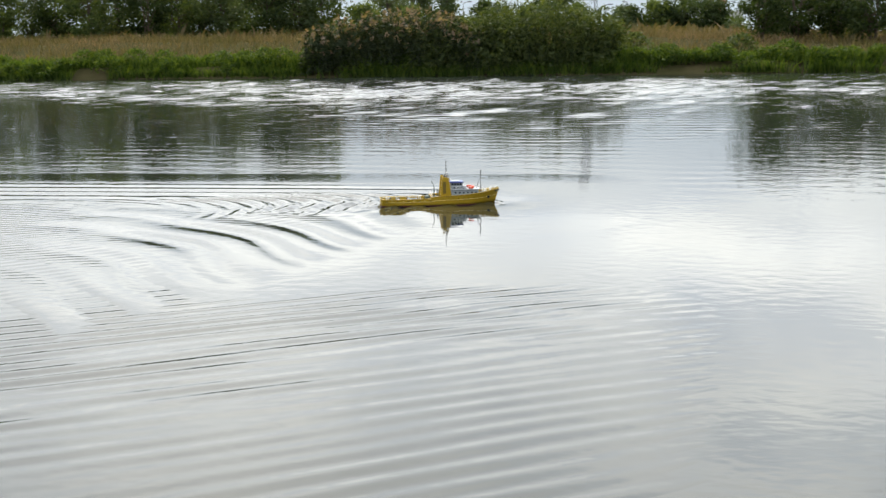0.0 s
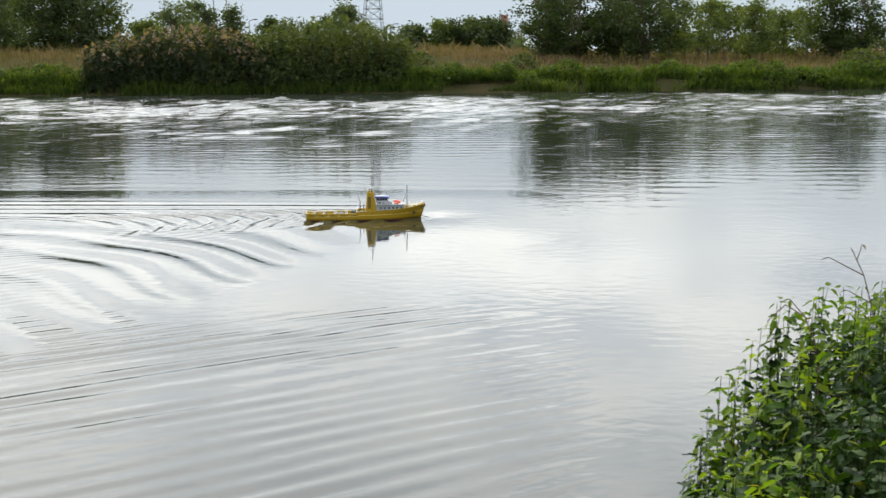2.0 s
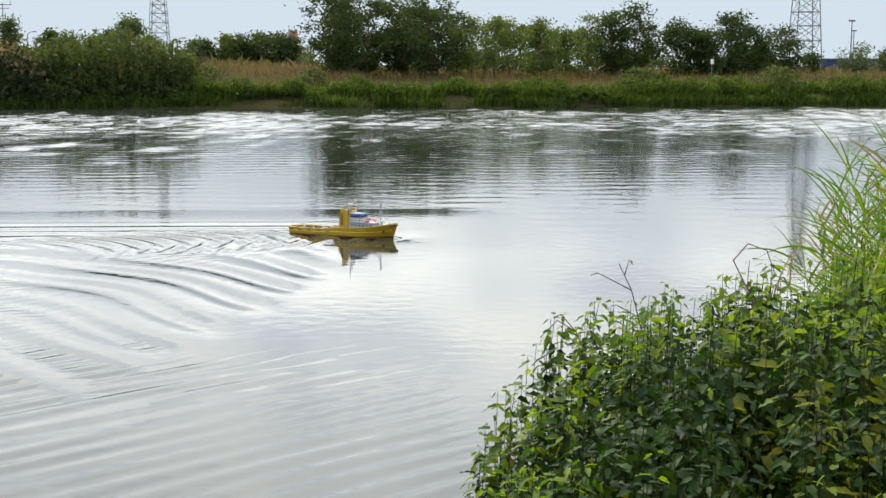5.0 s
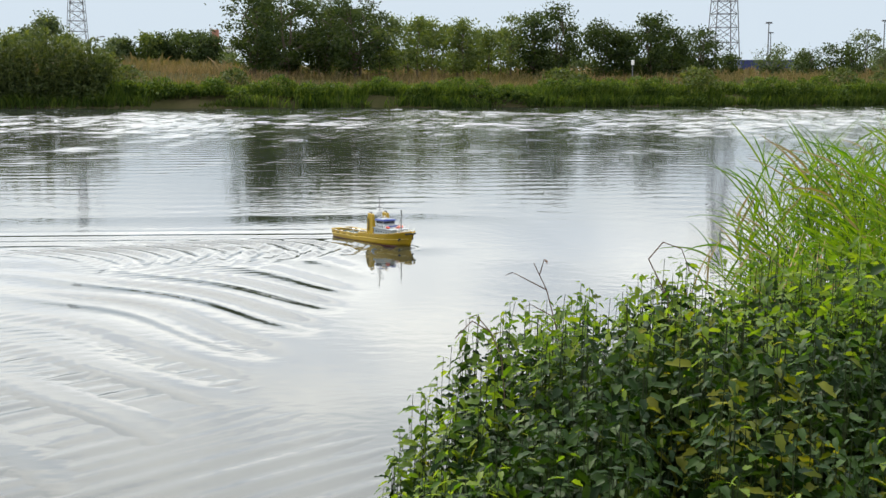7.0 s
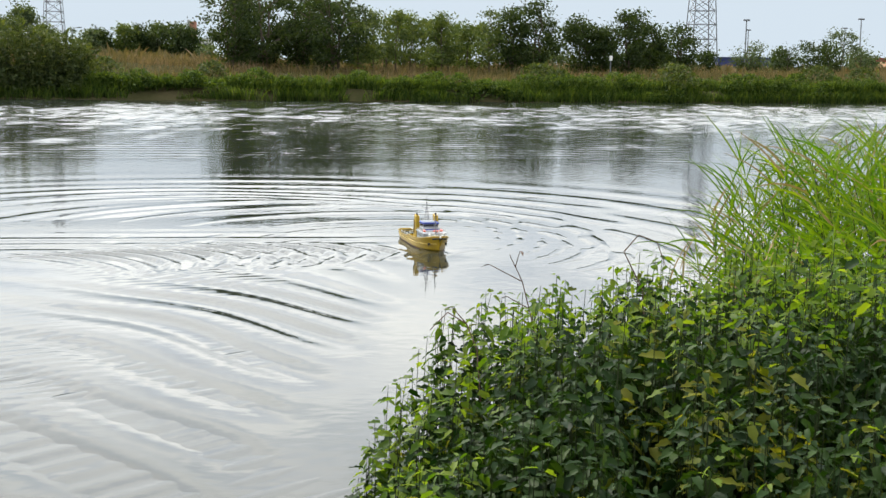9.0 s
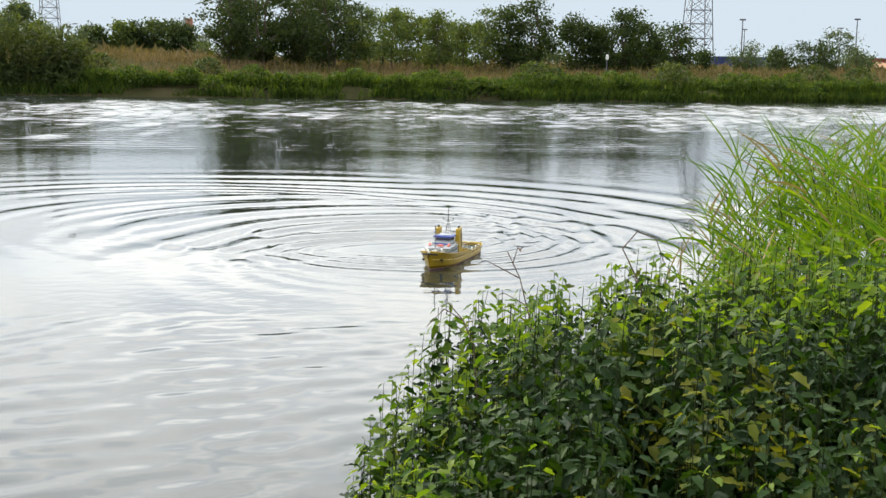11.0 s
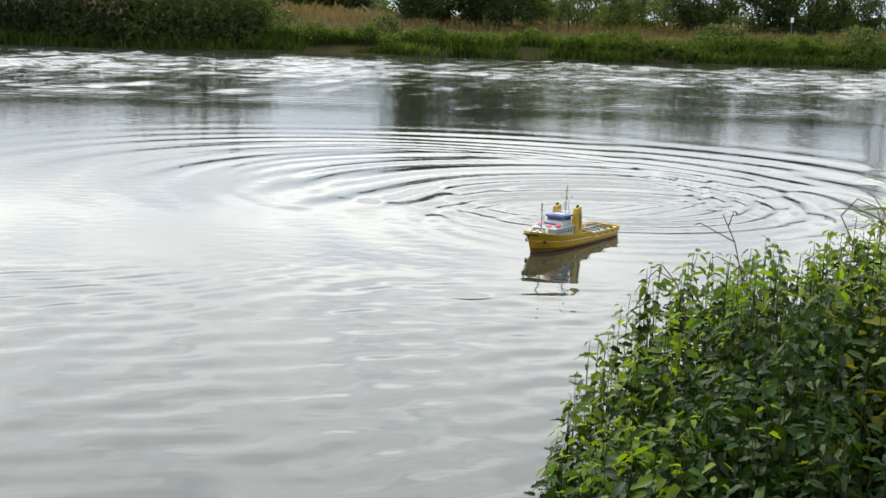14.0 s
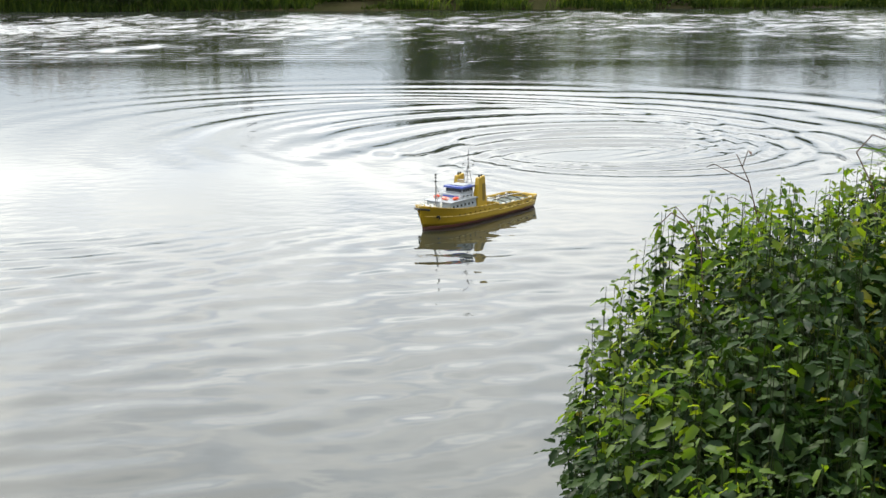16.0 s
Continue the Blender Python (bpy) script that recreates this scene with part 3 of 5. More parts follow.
        bmesh.ops.create_uvsphere(bm, u_segments=8, v_segments=6, radius=0.009, matrix=Matrix.Translation((x + 0.002, y, 0.152)))
        part("ventilator", bm, M_WHITE, tug, smooth=True)
    # aft deck: towing winch, hook post, bollards, crane posts, tow bars
    bm = bmesh.new()
    rod(bm, (-0.12, -0.05, 0.07), (-0.12, 0.05, 0.07), 0.022, n=14)
    box(bm, -0.145, -0.095, -0.062, -0.05, 0.044, 0.094, 0.003)
    box(bm, -0.145, -0.095, 0.05, 0.062, 0.044, 0.094, 0.003)
    part("towing_winch", bm, M_DECK, tug)
    bm = bmesh.new()
    rod(bm, (-0.055, 0, 0.07), (-0.055, 0, 0.185), 0.006, 0.004, 8)
    rod(bm, (-0.055, 0, 0.18), (-0.075, 0.0, 0.230), 0.0025)
    rod(bm, (-0.075, 0.02, 0.228), (-0.075, -0.02, 0.228), 0.003)
    rod(bm, (-0.02, 0.05, 0.07), (-0.02, 0.05, 0.15), 0.004)
    rod(bm, (-0.02, -0.05, 0.07), (-0.02, -0.05, 0.15), 0.004)
    rod(bm, (-0.02, -0.05, 0.15), (-0.02, 0.05, 0.15), 0.003)
    part("tow_post", bm, M_DECK, tug)
    for k in range(4):
        bm = bmesh.new()
        x = -0.23 - 0.085 * k
        pts = [(x, 0.122 * math.cos(a), 0.048 + 0.036 * math.sin(a)) for a in [math.pi * j / 8 for j in range(9)]]
        tube_path(bm, pts, 0.0035, 0.0035, 6)
        part("tow_beam", bm, M_BLACK, tug, smooth=True)
    for side in (-1, 1):
        for x in (-0.20, -0.31, -0.42, -0.52):
            bm = bmesh.new()
            for dx in (0, 0.016):
                rod(bm, (x + dx, side * 0.098, 0.042), (x + dx, side * 0.098, 0.072), 0.0048, n=8)
                rod(bm, (x + dx, side * 0.098, 0.070), (x + dx, side * 0.098, 0.075), 0.0065, n=8)
            part("bollard", bm, M_WHITE, tug)
        bm = bmesh.new()
        box(bm, -0.30, -0.22, side * 0.062 - 0.012, side * 0.062 + 0.012, 0.044, 0.064, 0.003)
        part("hatch", bm, M_GREY, tug)
    bm = bmesh.new()
    tube_path(bm, [(-0.14, 0, 0.092), (-0.25, 0.004, 0.089), (-0.40, -0.004, 0.088), (-0.575, 0, 0.083)], 0.0018, 0.0018)
    part("tow_line", bm, M_WHITE, tug)
    return tug


M_PALE_YELLOW = material("pale_yellow_paint", (0.72, 0.55, 0.16), 0.35, vary=0.2, scale=30)
M_PALE_GREY = material("pale_grey_paint", (0.31, 0.34, 0.38), 0.45, vary=0.3, scale=30)
M_MAST = material("grey_mast_paint", (0.22, 0.22, 0.23), 0.5, vary=0.3, scale=40)
M_DARK_YELLOW = material("shaded_grille", (0.16, 0.11, 0.015), 0.6, vary=0.3, scale=90)
tug = make_tug()
tug.scale = (0.955, 0.955, 0.955)
# time, place of the stem at the water, heading
SAIL = [
    (0.0, -2.70, 11.82, 21), (0.5, -2.39, 11.92, 18), (1.0, -2.07, 12.0, 15), (1.5, -1.74, 12.05, 12), (2.0, -1.41, 12.07, 9), (2.5, -1.09, 12.08, 3),
    (3.0, -0.78, 12.05, -3), (3.5, -0.49, 12.01, -9), (4.0, -0.20, 11.96, -16), (4.5, 0.06, 11.89, -23), (5.3, 0.45, 11.72, -34), (6.0, 0.76, 11.50, -43),
    (6.8, 1.06, 11.22, -56), (7.5, 1.25, 10.98, -64), (8.0, 1.36, 10.80, -70), (8.5, 1.44, 10.62, -73), (9.0, 1.47, 10.40, -84), (9.7, 1.45, 9.95, -97),
    (10.4, 1.38, 9.64, -108), (11.1, 1.29, 9.42, -116), (11.8, 1.20, 9.27, -121), (12.5, 1.08, 9.09, -123), (13.0, 0.95, 8.93, -125), (13.5, 0.80, 8.74, -125),
    (14.0, 0.65, 8.56, -125.5), (14.5, 0.48, 8.38, -126), (15.0, 0.30, 8.17, -126.5), (15.5, 0.09, 7.94, -127), (16.0, -0.15, 7.69, -127.5)]


def stem_pose(x, y, head):
    return pose(x, y, -0.008, 0, 0, head) @ pose(-0.516, 0, 0)


# ---- wake: sheets of low waves that run on the water ----
DRIFT = []
# course of the boat's middle: before the start it came round from the near side
COURSE = [(-14.0, -7.9, 4.4, 86), (-10.0, -7.5, 6.8, 76), (-7.5, -6.9, 8.35, 62), (-5.0, -5.75, 9.75, 47), (-2.5, -4.45, 10.85, 32)] + [
    (t, x - 0.5 * math.cos(radians(h)), y - 0.5 * math.sin(radians(h)), h) for t, x, y, h in SAIL]


def wave_field(T, x0, x1, y0, y1, step=0.04, past=10.0, kicks=(), until=99.0, tau=10.0, visc=4e-5):
    """Surface height at the moment T: linear water waves sent out along the boat's course by its bow and stern."""
    nx, ny = int((x1 - x0 + 5) / step), int((y1 - y0 + 5) / step)
    kx = 2 * math.pi * np.fft.rfftfreq(nx, step)[None, :]
    ky = 2 * math.pi * np.fft.fftfreq(ny, step)[:, None]
    k = np.sqrt(kx * kx + ky * ky) + 1e-9
    w = np.sqrt(9.81 * k + 7.3e-5 * k ** 3)
    total = np.zeros(k.shape, complex)
    ct = [c[0] for c in COURSE]
    dt = 0.05
    source = np.exp(-(k * 0.050) ** 2 / 2) * (k / w)
    for j in range(int(past / dt)):
        age = (j + 0.5) * dt
        t = T - age
        if t > until:
            continue
        x, y, h = (np.interp(t, ct, [c[i] for c in COURSE]) for i in (1, 2, 3))
        c, s = math.cos(radians(h)), math.sin(radians(h))
        f = np.sin(w * age) * source * np.exp(-age / tau - visc * k * k * age) * dt * min(1.0, (past - age) / 2.5)
        for along_hull, strength in ((0.48, 1.0), (-0.50, -0.8)):
            px, py = x + c * along_hull - x0 + 2.5, y + s * along_hull - y0 + 2.5
            total += strength * f * np.exp(-1j * kx * px) * np.exp(-1j * ky * py)
    for t, x, y, size, strength in kicks:
        age = T - t
        f = np.cos(w * age) * np.exp(-(k * size) ** 2 / 2) * np.exp(-visc * k * k * age) * strength
        total += f * np.exp(-1j * kx * (x - x0 + 2.5)) * np.exp(-1j * ky * (y - y0 + 2.5))
    total *= 1 - np.exp(-(k / 7.0) ** 4)
    eta = np.fft.irfft2(total, s=(ny, nx))
    o = int(2.5 / step)
    mx, my = int((x1 - x0) / step), int((y1 - y0) / step)
    X, Y = np.meshgrid(x0 + np.arange(mx) * step, y0 + np.arange(my) * step)
    return X, Y, eta[o:o + my, o:o + mx], step


def border(X, Y, m):
    """One inside the grid, falling to nothing at its rim."""
    return (ramp(X.min(), X.min() + m, X) * (1 - ramp(X.max() - m, X.max(), X)) * ramp(Y.min(), Y.min() + m, Y) * (1 - ramp(Y.max() - m, Y.max(), Y)))


def blur(a, step, size):
    """A soft mean over a neighbourhood."""
    fy, fx = np.fft.fftfreq(a.shape[0], step)[:, None], np.fft.rfftfreq(a.shape[1], step)[None, :]
    return np.fft.irfft2(np.fft.rfft2(a) * np.exp(-2 * (math.pi * size) ** 2 * (fx * fx + fy * fy)), s=a.shape)


def wake_sheet(name, label, X, Y, eta, step, slope, pivot, even=0.6, base=0.0, fade=1.0, rim=1.6):
    """Waves of a given steepness; even tells how far strong and faint parts are drawn together."""
    gy, gx = np.gradient(eta, step)
    g = np.sqrt(np.maximum(blur(gx * gx + gy * gy, step, 0.45), 1e-16))
    mid = np.percentile(g, 80)
    eta = eta / mid * slope * (mid / (g + 0.12 * mid)) ** even
    eta = 0.010 * np.tanh(eta / 0.010)
    e = border(X, Y, rim)
    Z = eta * e * fade + base * e + (LEVEL - 0.004) * (1 - e)
    f = new(name)
    tagged(f, label, "water wake", kind="stuff")
    sheet("wave_sheet", X - pivot[0], Y - pivot[1], Z, f)
    return f


def at_boat(t):
    return [float(np.interp(t, [r[0] for r in SAIL], [r[i] for r in SAIL])) for i in (1, 2, 3)]


def follow(t, ref, turn, z=0.0):
    x, y, h = at_boat(t)
    return (t, pose(x, y, z, 0, 0, (h - at_boat(ref)[2]) * turn))


def fan_field(x0, x1, y0, y1, step=0.036):
    """Bow waves in the boat's space (stem at the origin, sailing to +x): a fan of crests on the near side, thin lines on the far side."""
    X, Y, kelvin, step = wave_field(3.0, x0 - 0.78, x1 - 0.78, y0 + 12.05, y1 + 12.05, step, 6.0)
    X, Y = X + 0.78, Y - 12.05
    gy, gx = np.gradient(kelvin, step)
    kelvin = kelvin / np.percentile(np.hypot(gx, gy), 96)
    a = -0.972 * (X + 0.10) + 0.235 * Y                   # distance behind the line of the outer ends
    wander = 0.05 * np.sin(1.3 * X + 2.2 * Y) + 0.03 * np.sin(3.1 * X - 1.7 * Y)
    p = 0.88 * X + 0.47 * Y + 0.125 * np.clip(a, -0.5, 3.2) ** 2 + wander
    beat = 0.72 + 0.28 * np.sin(0.9 * X + 1.7 * Y + 1.0)
    near = ramp(-0.15, 0.40, a) * (0.18 + 1.05 * (1 - ramp(0.6, 2.6, a))) * ramp(0.15, -0.9, Y) * (1 - 0.3 * ramp(-4.5, -7.5, Y)) * (0.75 + 0.5 * ramp(-0.8, -2.5, Y)) * beat
    fan = near * 0.47 / 6.283 * (np.sin(6.283 * p / 0.47) + 0.22 * np.sin(2 * 6.283 * p / 0.47 + 0.8))
    d = Y - 0.05 + 0.03 * X + 0.02 * np.sin(0.8 * X)
    far = ramp(0.2, -1.4, X) * np.exp(-((d - 0.55) / 0.5) ** 2)
    fan += far * 0.55 * 0.36 / 6.283 * np.sin(6.283 * d / 0.36)
    q = 0.45 * X - 0.89 * Y + 0.05 * np.sin(2 * X)        # fine feathering across the fan
    fan += 0.5 * ramp(0.5, 1.6, a) * (1 - ramp(3.0, 6.0, a)) * ramp(0.1, -0.6, Y) * 0.13 / 6.283 * np.sin(6.283 * q / 0.13) * (0.5 + 0.5 * np.sin(2.1 * X + 1.3 * Y))
    return X, Y, fan + 0.22 * kelvin * ramp(-1.6, -0.3, Y), step


X, Y, eta, step = fan_field(-7.6, 2.0, -8.0, 3.2)
low = np.maximum(ramp(-4.2, -6.4, Y), ramp(0.1, 1.5, 0.972 * (X + 0.10) - 0.235 * Y) * ramp(-0.6, -2.0, Y))
bow_wake = wake_sheet("bow_wake", "fan of smooth wake waves spreading from the boat on grey water", X, Y, eta, step, 0.072, (0, 0), 0.0, -0.011 * low)
DRIFT.append((bow_wake, [(t, pose(*at_boat(t)[:2], 0, 0, 0, 6 - 2 * t)) for t in (0, 0.5, 1, 1.5, 2, 2.5)] + [follow(t, 0, 0) for t in (3, 3.5, 4, 4.5, 5.3, 6, 6.8, 7.5, 8, 8.5, 9, 9.7)]
              + [(10.4, pose(1.50, 9.7, -0.010)), (11.2, pose(1.5, 9.6, -0.024)), (12, pose(1.5, 9.6, -0.035)), (16, pose(1.5, 9.6, -0.035))]))
X, Y, eta, step = wave_field(14.0, -9.0, 9.0, 7.0, 23.5, 0.05, 9.0, ((8.2, 0.9, 10.9, 0.10, 0.00010), (9.6, 1.2, 10.6, 0.07, 0.00006), (10.6, 1.0, 10.3, 0.05, 0.00003)), 9.8, 8.0, 2.5e-4)
fade = ramp(8.6, 11.2, Y) * ramp(-5.0, 0.5, X + 0.35 * (Y - 10.5)) * (1 - ramp(17, 22, Y))
ring_wake = wake_sheet("ring_wake", "wide rings of waves running out from where the boat turned", X, Y, eta, step, 0.060, (1.2, 10.7), fade=0.12 + 0.88 * fade, rim=3.2)
DRIFT.append((ring_wake, [(0, pose(0.6, 10.2, -0.035)), (7.4, pose(0.9, 10.3, -0.035)), (8.6, pose(1.0, 10.4, -0.015)), (9.6, pose(1.05, 10.5, -0.004)), (10.6, pose(1.1, 10.58, 0)), (11.8, pose(1.1, 10.62, 0)), (14, pose(1.2, 10.7, 0)), (16, pose(1.2, 10.85, 0))]))


def train_sheet(name, label, x0, x1, y0, y1, waves, swing, slope, centre, step=0.03):
    """Parallel or crossing ripples: waves are (length, heading of the crest in degrees, weight, phase)."""
    X, Y = np.meshgrid(np.arange(x0, x1, step), np.arange(y0, y1, step))
    eta = np.zeros_like(X)
    for lam, head, weight, phase in waves:
        n = (-math.sin(radians(head)), math.cos(radians(head)))
        d = X * n[0] + Y * n[1] + swing * np.sin(1.3 * (X * n[1] - Y * n[0]) + phase) + 0.5 * swing * np.sin(0.9 * X + 2.1 * Y + 2 * phase)
        eta += weight * lam * np.sin(6.283 * d / lam + phase) * (0.62 + 0.38 * np.sin(1.7 * X - 1.1 * Y + phase * 3))
    return wake_sheet(name, label, X, Y, eta, step, slope, centre, 0.0, -0.003)


shore_ripples = train_sheet("shore_ripples", "fine parallel ripples on calm water near the bank", -5.4, 0.5, 2.9, 8.8, ((0.168, 38, 1.0, 0.4), (0.15, 34, 0.4, 2.0), (0.23, 42, 0.4, 4.1)), 0.030, 0.090, (-2.0, 5.6))
DRIFT.append((shore_ripples, [(0, pose(-2.25, 5.35, 0)), (3.5, pose(-1.55, 5.35, 0)), (4.7, pose(-1.4, 5.2, 0)), (7, pose(-1.2, 5.1, -0.001)), (10, pose(-1.2, 4.9, -0.006)), (12, pose(-1.2, 4.8, -0.03)), (16, pose(-1.2, 4.8, -0.03))]))
cross = [(0.24, 20, 0.8, 0.3), (0.30, 52, 0.8, 1.9), (0.36, 85, 0.6, 3.3), (0.21, 5, 0.6, 5.0), (0.27, 128, 0.5, 2.4), (0.42, 30, 0.7, 0.9)]
cross_ripples = train_sheet("crossing_ripples", "mottled crossing ripples on calm water near the bank", -3.6, 1.9, 2.7, 8.6, cross, 0.09, 0.044, (-0.8, 5.5))
DRIFT.append((cross_ripples, [(0, pose(-0.9, 5.9, -0.02)), (9, pose(-0.9, 5.8, -0.02)), (10.4, pose(-0.85, 5.7, -0.008)), (11.6, pose(-0.8, 5.6, 0)), (16, pose(-0.7, 5.3, 0))]))


# ---- leaves and blades ----
def leaf_shape(teeth=3, wide=0.27):
    """A toothed, pointed leaf of length 1 along +y, folded along its midrib; about 20 triangles."""
    mid, left, right = [], [], []
    n = teeth
    for k in range(n + 1):
        u = k / n
        z = -0.24 * u * u
        mid.append((0, u, z))
    for k in range(n):
        u = (k + 0.45) / n
        wv = wide * math.sin(math.pi * min(1, u * 0.92 + 0.10)) ** 0.8 * (1.05 - 0.35 * u)
        z = -0.24 * u * u + 0.30 * wv
        left += [(-wv * 0.88, u - 0.10, z), (-wv, u + 0.06, z + 0.01)]
        right += [(wv * 0.88, u - 0.10, z), (wv, u + 0.06, z + 0.01)]
    verts = mid + left + right
    L0, R0 = n + 1, n + 1 + 2 * n
    faces = []
    for k in range(n):
        a, b = L0 + 2 * k, L0 + 2 * k + 1
        faces.append((k, k + 1, b, a))
        c, d = R0 + 2 * k, R0 + 2 * k + 1
        faces.append((k, c, d, k + 1))
        if k:
            faces.append((k, a, a - 1))
            faces.append((k, c - 1, c))
    return np.array(verts), faces


LEAF_V, LEAF_F = leaf_shape()


class Leaves:
    """Collects many leaves as one mesh."""

    def __init__(self, verts, faces):
        self.v, self.f = verts, faces
        self.vs, self.fs, self.n = [], [], 0

    def put(self, m):
        a = np.array(m)
        self.vs.append(self.v @ a[:3, :3].T + a[:3, 3])
        self.fs.extend([tuple(i + self.n for i in f) for f in self.f])
        self.n += len(self.v)

    def done(self, name, mat, parent=None, label=""):
        ob = raw(name, np.concatenate(self.vs).tolist(), self.fs, mat, parent, label, smooth=True)
        return ob


def aim(place, direction, up, size):
    """A matrix whose y runs along direction, z near up."""
    y = Vector(direction).normalized()
    x = y.cross(Vector(up)).normalized()
    z = x.cross(y)
    return Matrix(((x.x * size, y.x * size, z.x * size, place[0]), (x.y * size, y.y * size, z.y * size, place[1]), (x.z * size, y.z * size, z.z * size, place[2]), (0, 0, 0, 1)))


RIM = [(0.17, 0.42), (0.25, 0.75), (0.37, 0.94), (0.53, 1.045), (0.67, 1.095), (0.84, 1.12), (3.0, 1.125)]


def bush_top(x, y):
    z = lerp_table(RIM, x - 0.10 * (y - 2.4), 1)
    z -= 0.13 * smooth(2.35, 1.7, y) + 0.05 * smooth(0.9, 1.3, x) * smooth(3.0, 2.4, y)
    return z + 0.09 * noise.noise((x * 4.5, y * 4.5, 1.5)) + 0.03 * noise.noise((x * 11, y * 11, 4))


def make_bush(name, label, count, area, top, seed, singles=0, leaf=(0.020, 0.047), mats=(M_NETTLE, M_PALE_LEAF), pale=None, spread=0.22):
    rng = random.Random(seed)
    bush = new(name)
    tagged(bush, label, "bush")
    green, paler, young = Leaves(LEAF_V, LEAF_F), Leaves(LEAF_V, LEAF_F), Leaves(LEAF_V, LEAF_F)
    sv, sf = [], []
    near = []
    made = 0
    while made < count:
        x, y = rng.uniform(area[0], area[1]), rng.uniform(area[2], area[3])
        zt = top(x, y)
        gz = max(0.02, ground_z(x, y))
        if zt < 0.52:
            continue
        made += 1
        zt -= abs(rng.gauss(0, 0.08))
        # arching shoot that rises from the ground and nods at its tip
        lean = Vector((rng.gauss(-0.10, spread), rng.gauss(0.0, spread), 0))
        base = Vector((x, y, gz)) - lean * 1.6
        base.z = max(0.0, ground_z(base.x, base.y)) - 0.01
        tip = Vector((x, y, zt))
        pts = [base.lerp(tip, u) + lean * (0.6 * math.sin(math.pi * u)) for u in (0, 0.35, 0.6, 0.8, 0.92)] + [tip]
        add_tube(sv, sf, pts, 0.0017, 0.0007)
        turn = rng.uniform(0, 6.28)
        L = (tip - base).length
        d = L
        node = 0
        # young tips mostly on the far and left rim, where their pale colour paints sunlight
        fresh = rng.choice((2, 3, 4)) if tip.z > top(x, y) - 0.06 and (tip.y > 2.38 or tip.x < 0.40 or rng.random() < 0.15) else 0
        while d > max(0.12, L * 0.35):
            f = d / L
            p = base.lerp(tip, f) + lean * (0.6 * math.sin(math.pi * f))
            grow = 0.55 + 0.45 * min(1, node / 2.5)
            for s in (0, math.pi):
                a = turn + s + rng.gauss(0, 0.25)
                out = Vector((math.cos(a), math.sin(a), rng.uniform(-0.85, 0.30)))
                size = rng.uniform(*leaf) * grow
                stalk = p + out.normalized() * size * 0.35
                m = aim(stalk, out, (rng.gauss(0, 0.5), rng.gauss(0, 0.5), 1), size)
                is_pale = pale is not None and pale(p) > rng.random()
                if singles and not is_pale and p.y < 2.45 and p.z > 0.72 and x < 1.25:
                    near.append(m)
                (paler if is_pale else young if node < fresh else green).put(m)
            turn += math.pi / 2 + rng.gauss(0, 0.2)
            d -= rng.uniform(0.020, 0.042) * (0.8 + 0.5 * grow)
            node += 1
    raw("stem_tangle", sv, sf, M_STEM, bush, "thin green stems")["kind"] = "stuff"
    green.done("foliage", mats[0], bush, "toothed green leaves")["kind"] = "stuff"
    # rim leaves: young growth, made paler still to stand for sun on them
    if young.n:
        young.done("young_foliage", M_YOUNG_SUNLIT, bush, "fresh light green leaves with sunlight put in their colour")["kind"] = "stuff"
    if paler.n:
        paler.done("pale_foliage", mats[1], bush, "yellowing leaves")["kind"] = "stuff"
    if singles:
        me = bpy.data.meshes.new("leaf")
        me.from_pydata([tuple(v) for v in LEAF_V], [], LEAF_F)
        me.materials.append(mats[0])
        me.polygons.foreach_set("use_smooth", [True] * len(me.polygons))
        rng.shuffle(near)
        for m in near[:singles]:
            o = new("leaf", me)
            o.parent = bush
            o.matrix_local = m @ Matrix.Translation((0, 0.04, 0.12)) @ Matrix.Rotation(rng.uniform(-0.5, 0.5), 4, "Z")
    return bush


def pale_spot(p):
    return 0.32 * math.exp(-(((p.x - 0.80) / 0.16) ** 2 + ((p.y - 2.1) / 0.25) ** 2)) + 0.012


nettles = make_bush("nettle_bush", "dense green nettles hanging over the river bank, some yellowing", 1500, (0.24, 1.58, 1.72, 3.0), bush_top, 5, 280, pale=pale_spot, spread=0.16)


def back_top(x, y):
    return 0.80 + 0.28 * smooth(1.0, 1.8, x) + 0.08 * noise.noise((x * 4, y * 4, 7)) - 0.1 * smooth(3.4, 4.2, y)


make_bush("nettle_bush", "bright green sunlit nettles among reed grass on the bank", 150, (1.1, 2.6, 2.9, 4.1), back_top, 8, 0, (0.04, 0.07), spread=0.12)


# withered stalks that stick out of the bush
def dead_stalk(pts, twigs, label):
    t = new("dead_stalk")
    tagged(t, label, "dead plant")
    bm = bmesh.new()
    tube_path(bm, pts, 0.0017, 0.0009, 5)
    part("stalk", bm, M_BROWN, t)
    for a, b in twigs:
        bm = bmesh.new()
        rod(bm, a, b, 0.0013, 0.0008, 4)
        part("twig", bm, M_BROWN, t)
        lv = Leaves(LEAF_V, LEAF_F)
        d = Vector(b) - Vector(a)
        lv.put(aim(b, (d.x, d.y, d.z - 0.04), (0.3, 0.2, 1), 0.018))
        lv.done("withered_leaf", M_BROWN, t)


dead_stalk([(0.62, 2.70, 0.70), (0.60, 2.71, 0.98), (0.575, 2.72, 1.08), (0.548, 2.72, 1.135)], [((0.575, 2.72, 1.08), (0.512, 2.74, 1.112)), ((0.60, 2.71, 1.02), (0.545, 2.72, 1.05)), ((0.56, 2.72, 1.11), (0.565, 2.70, 1.145))],
           "thin brown withered stalk above the nettles")
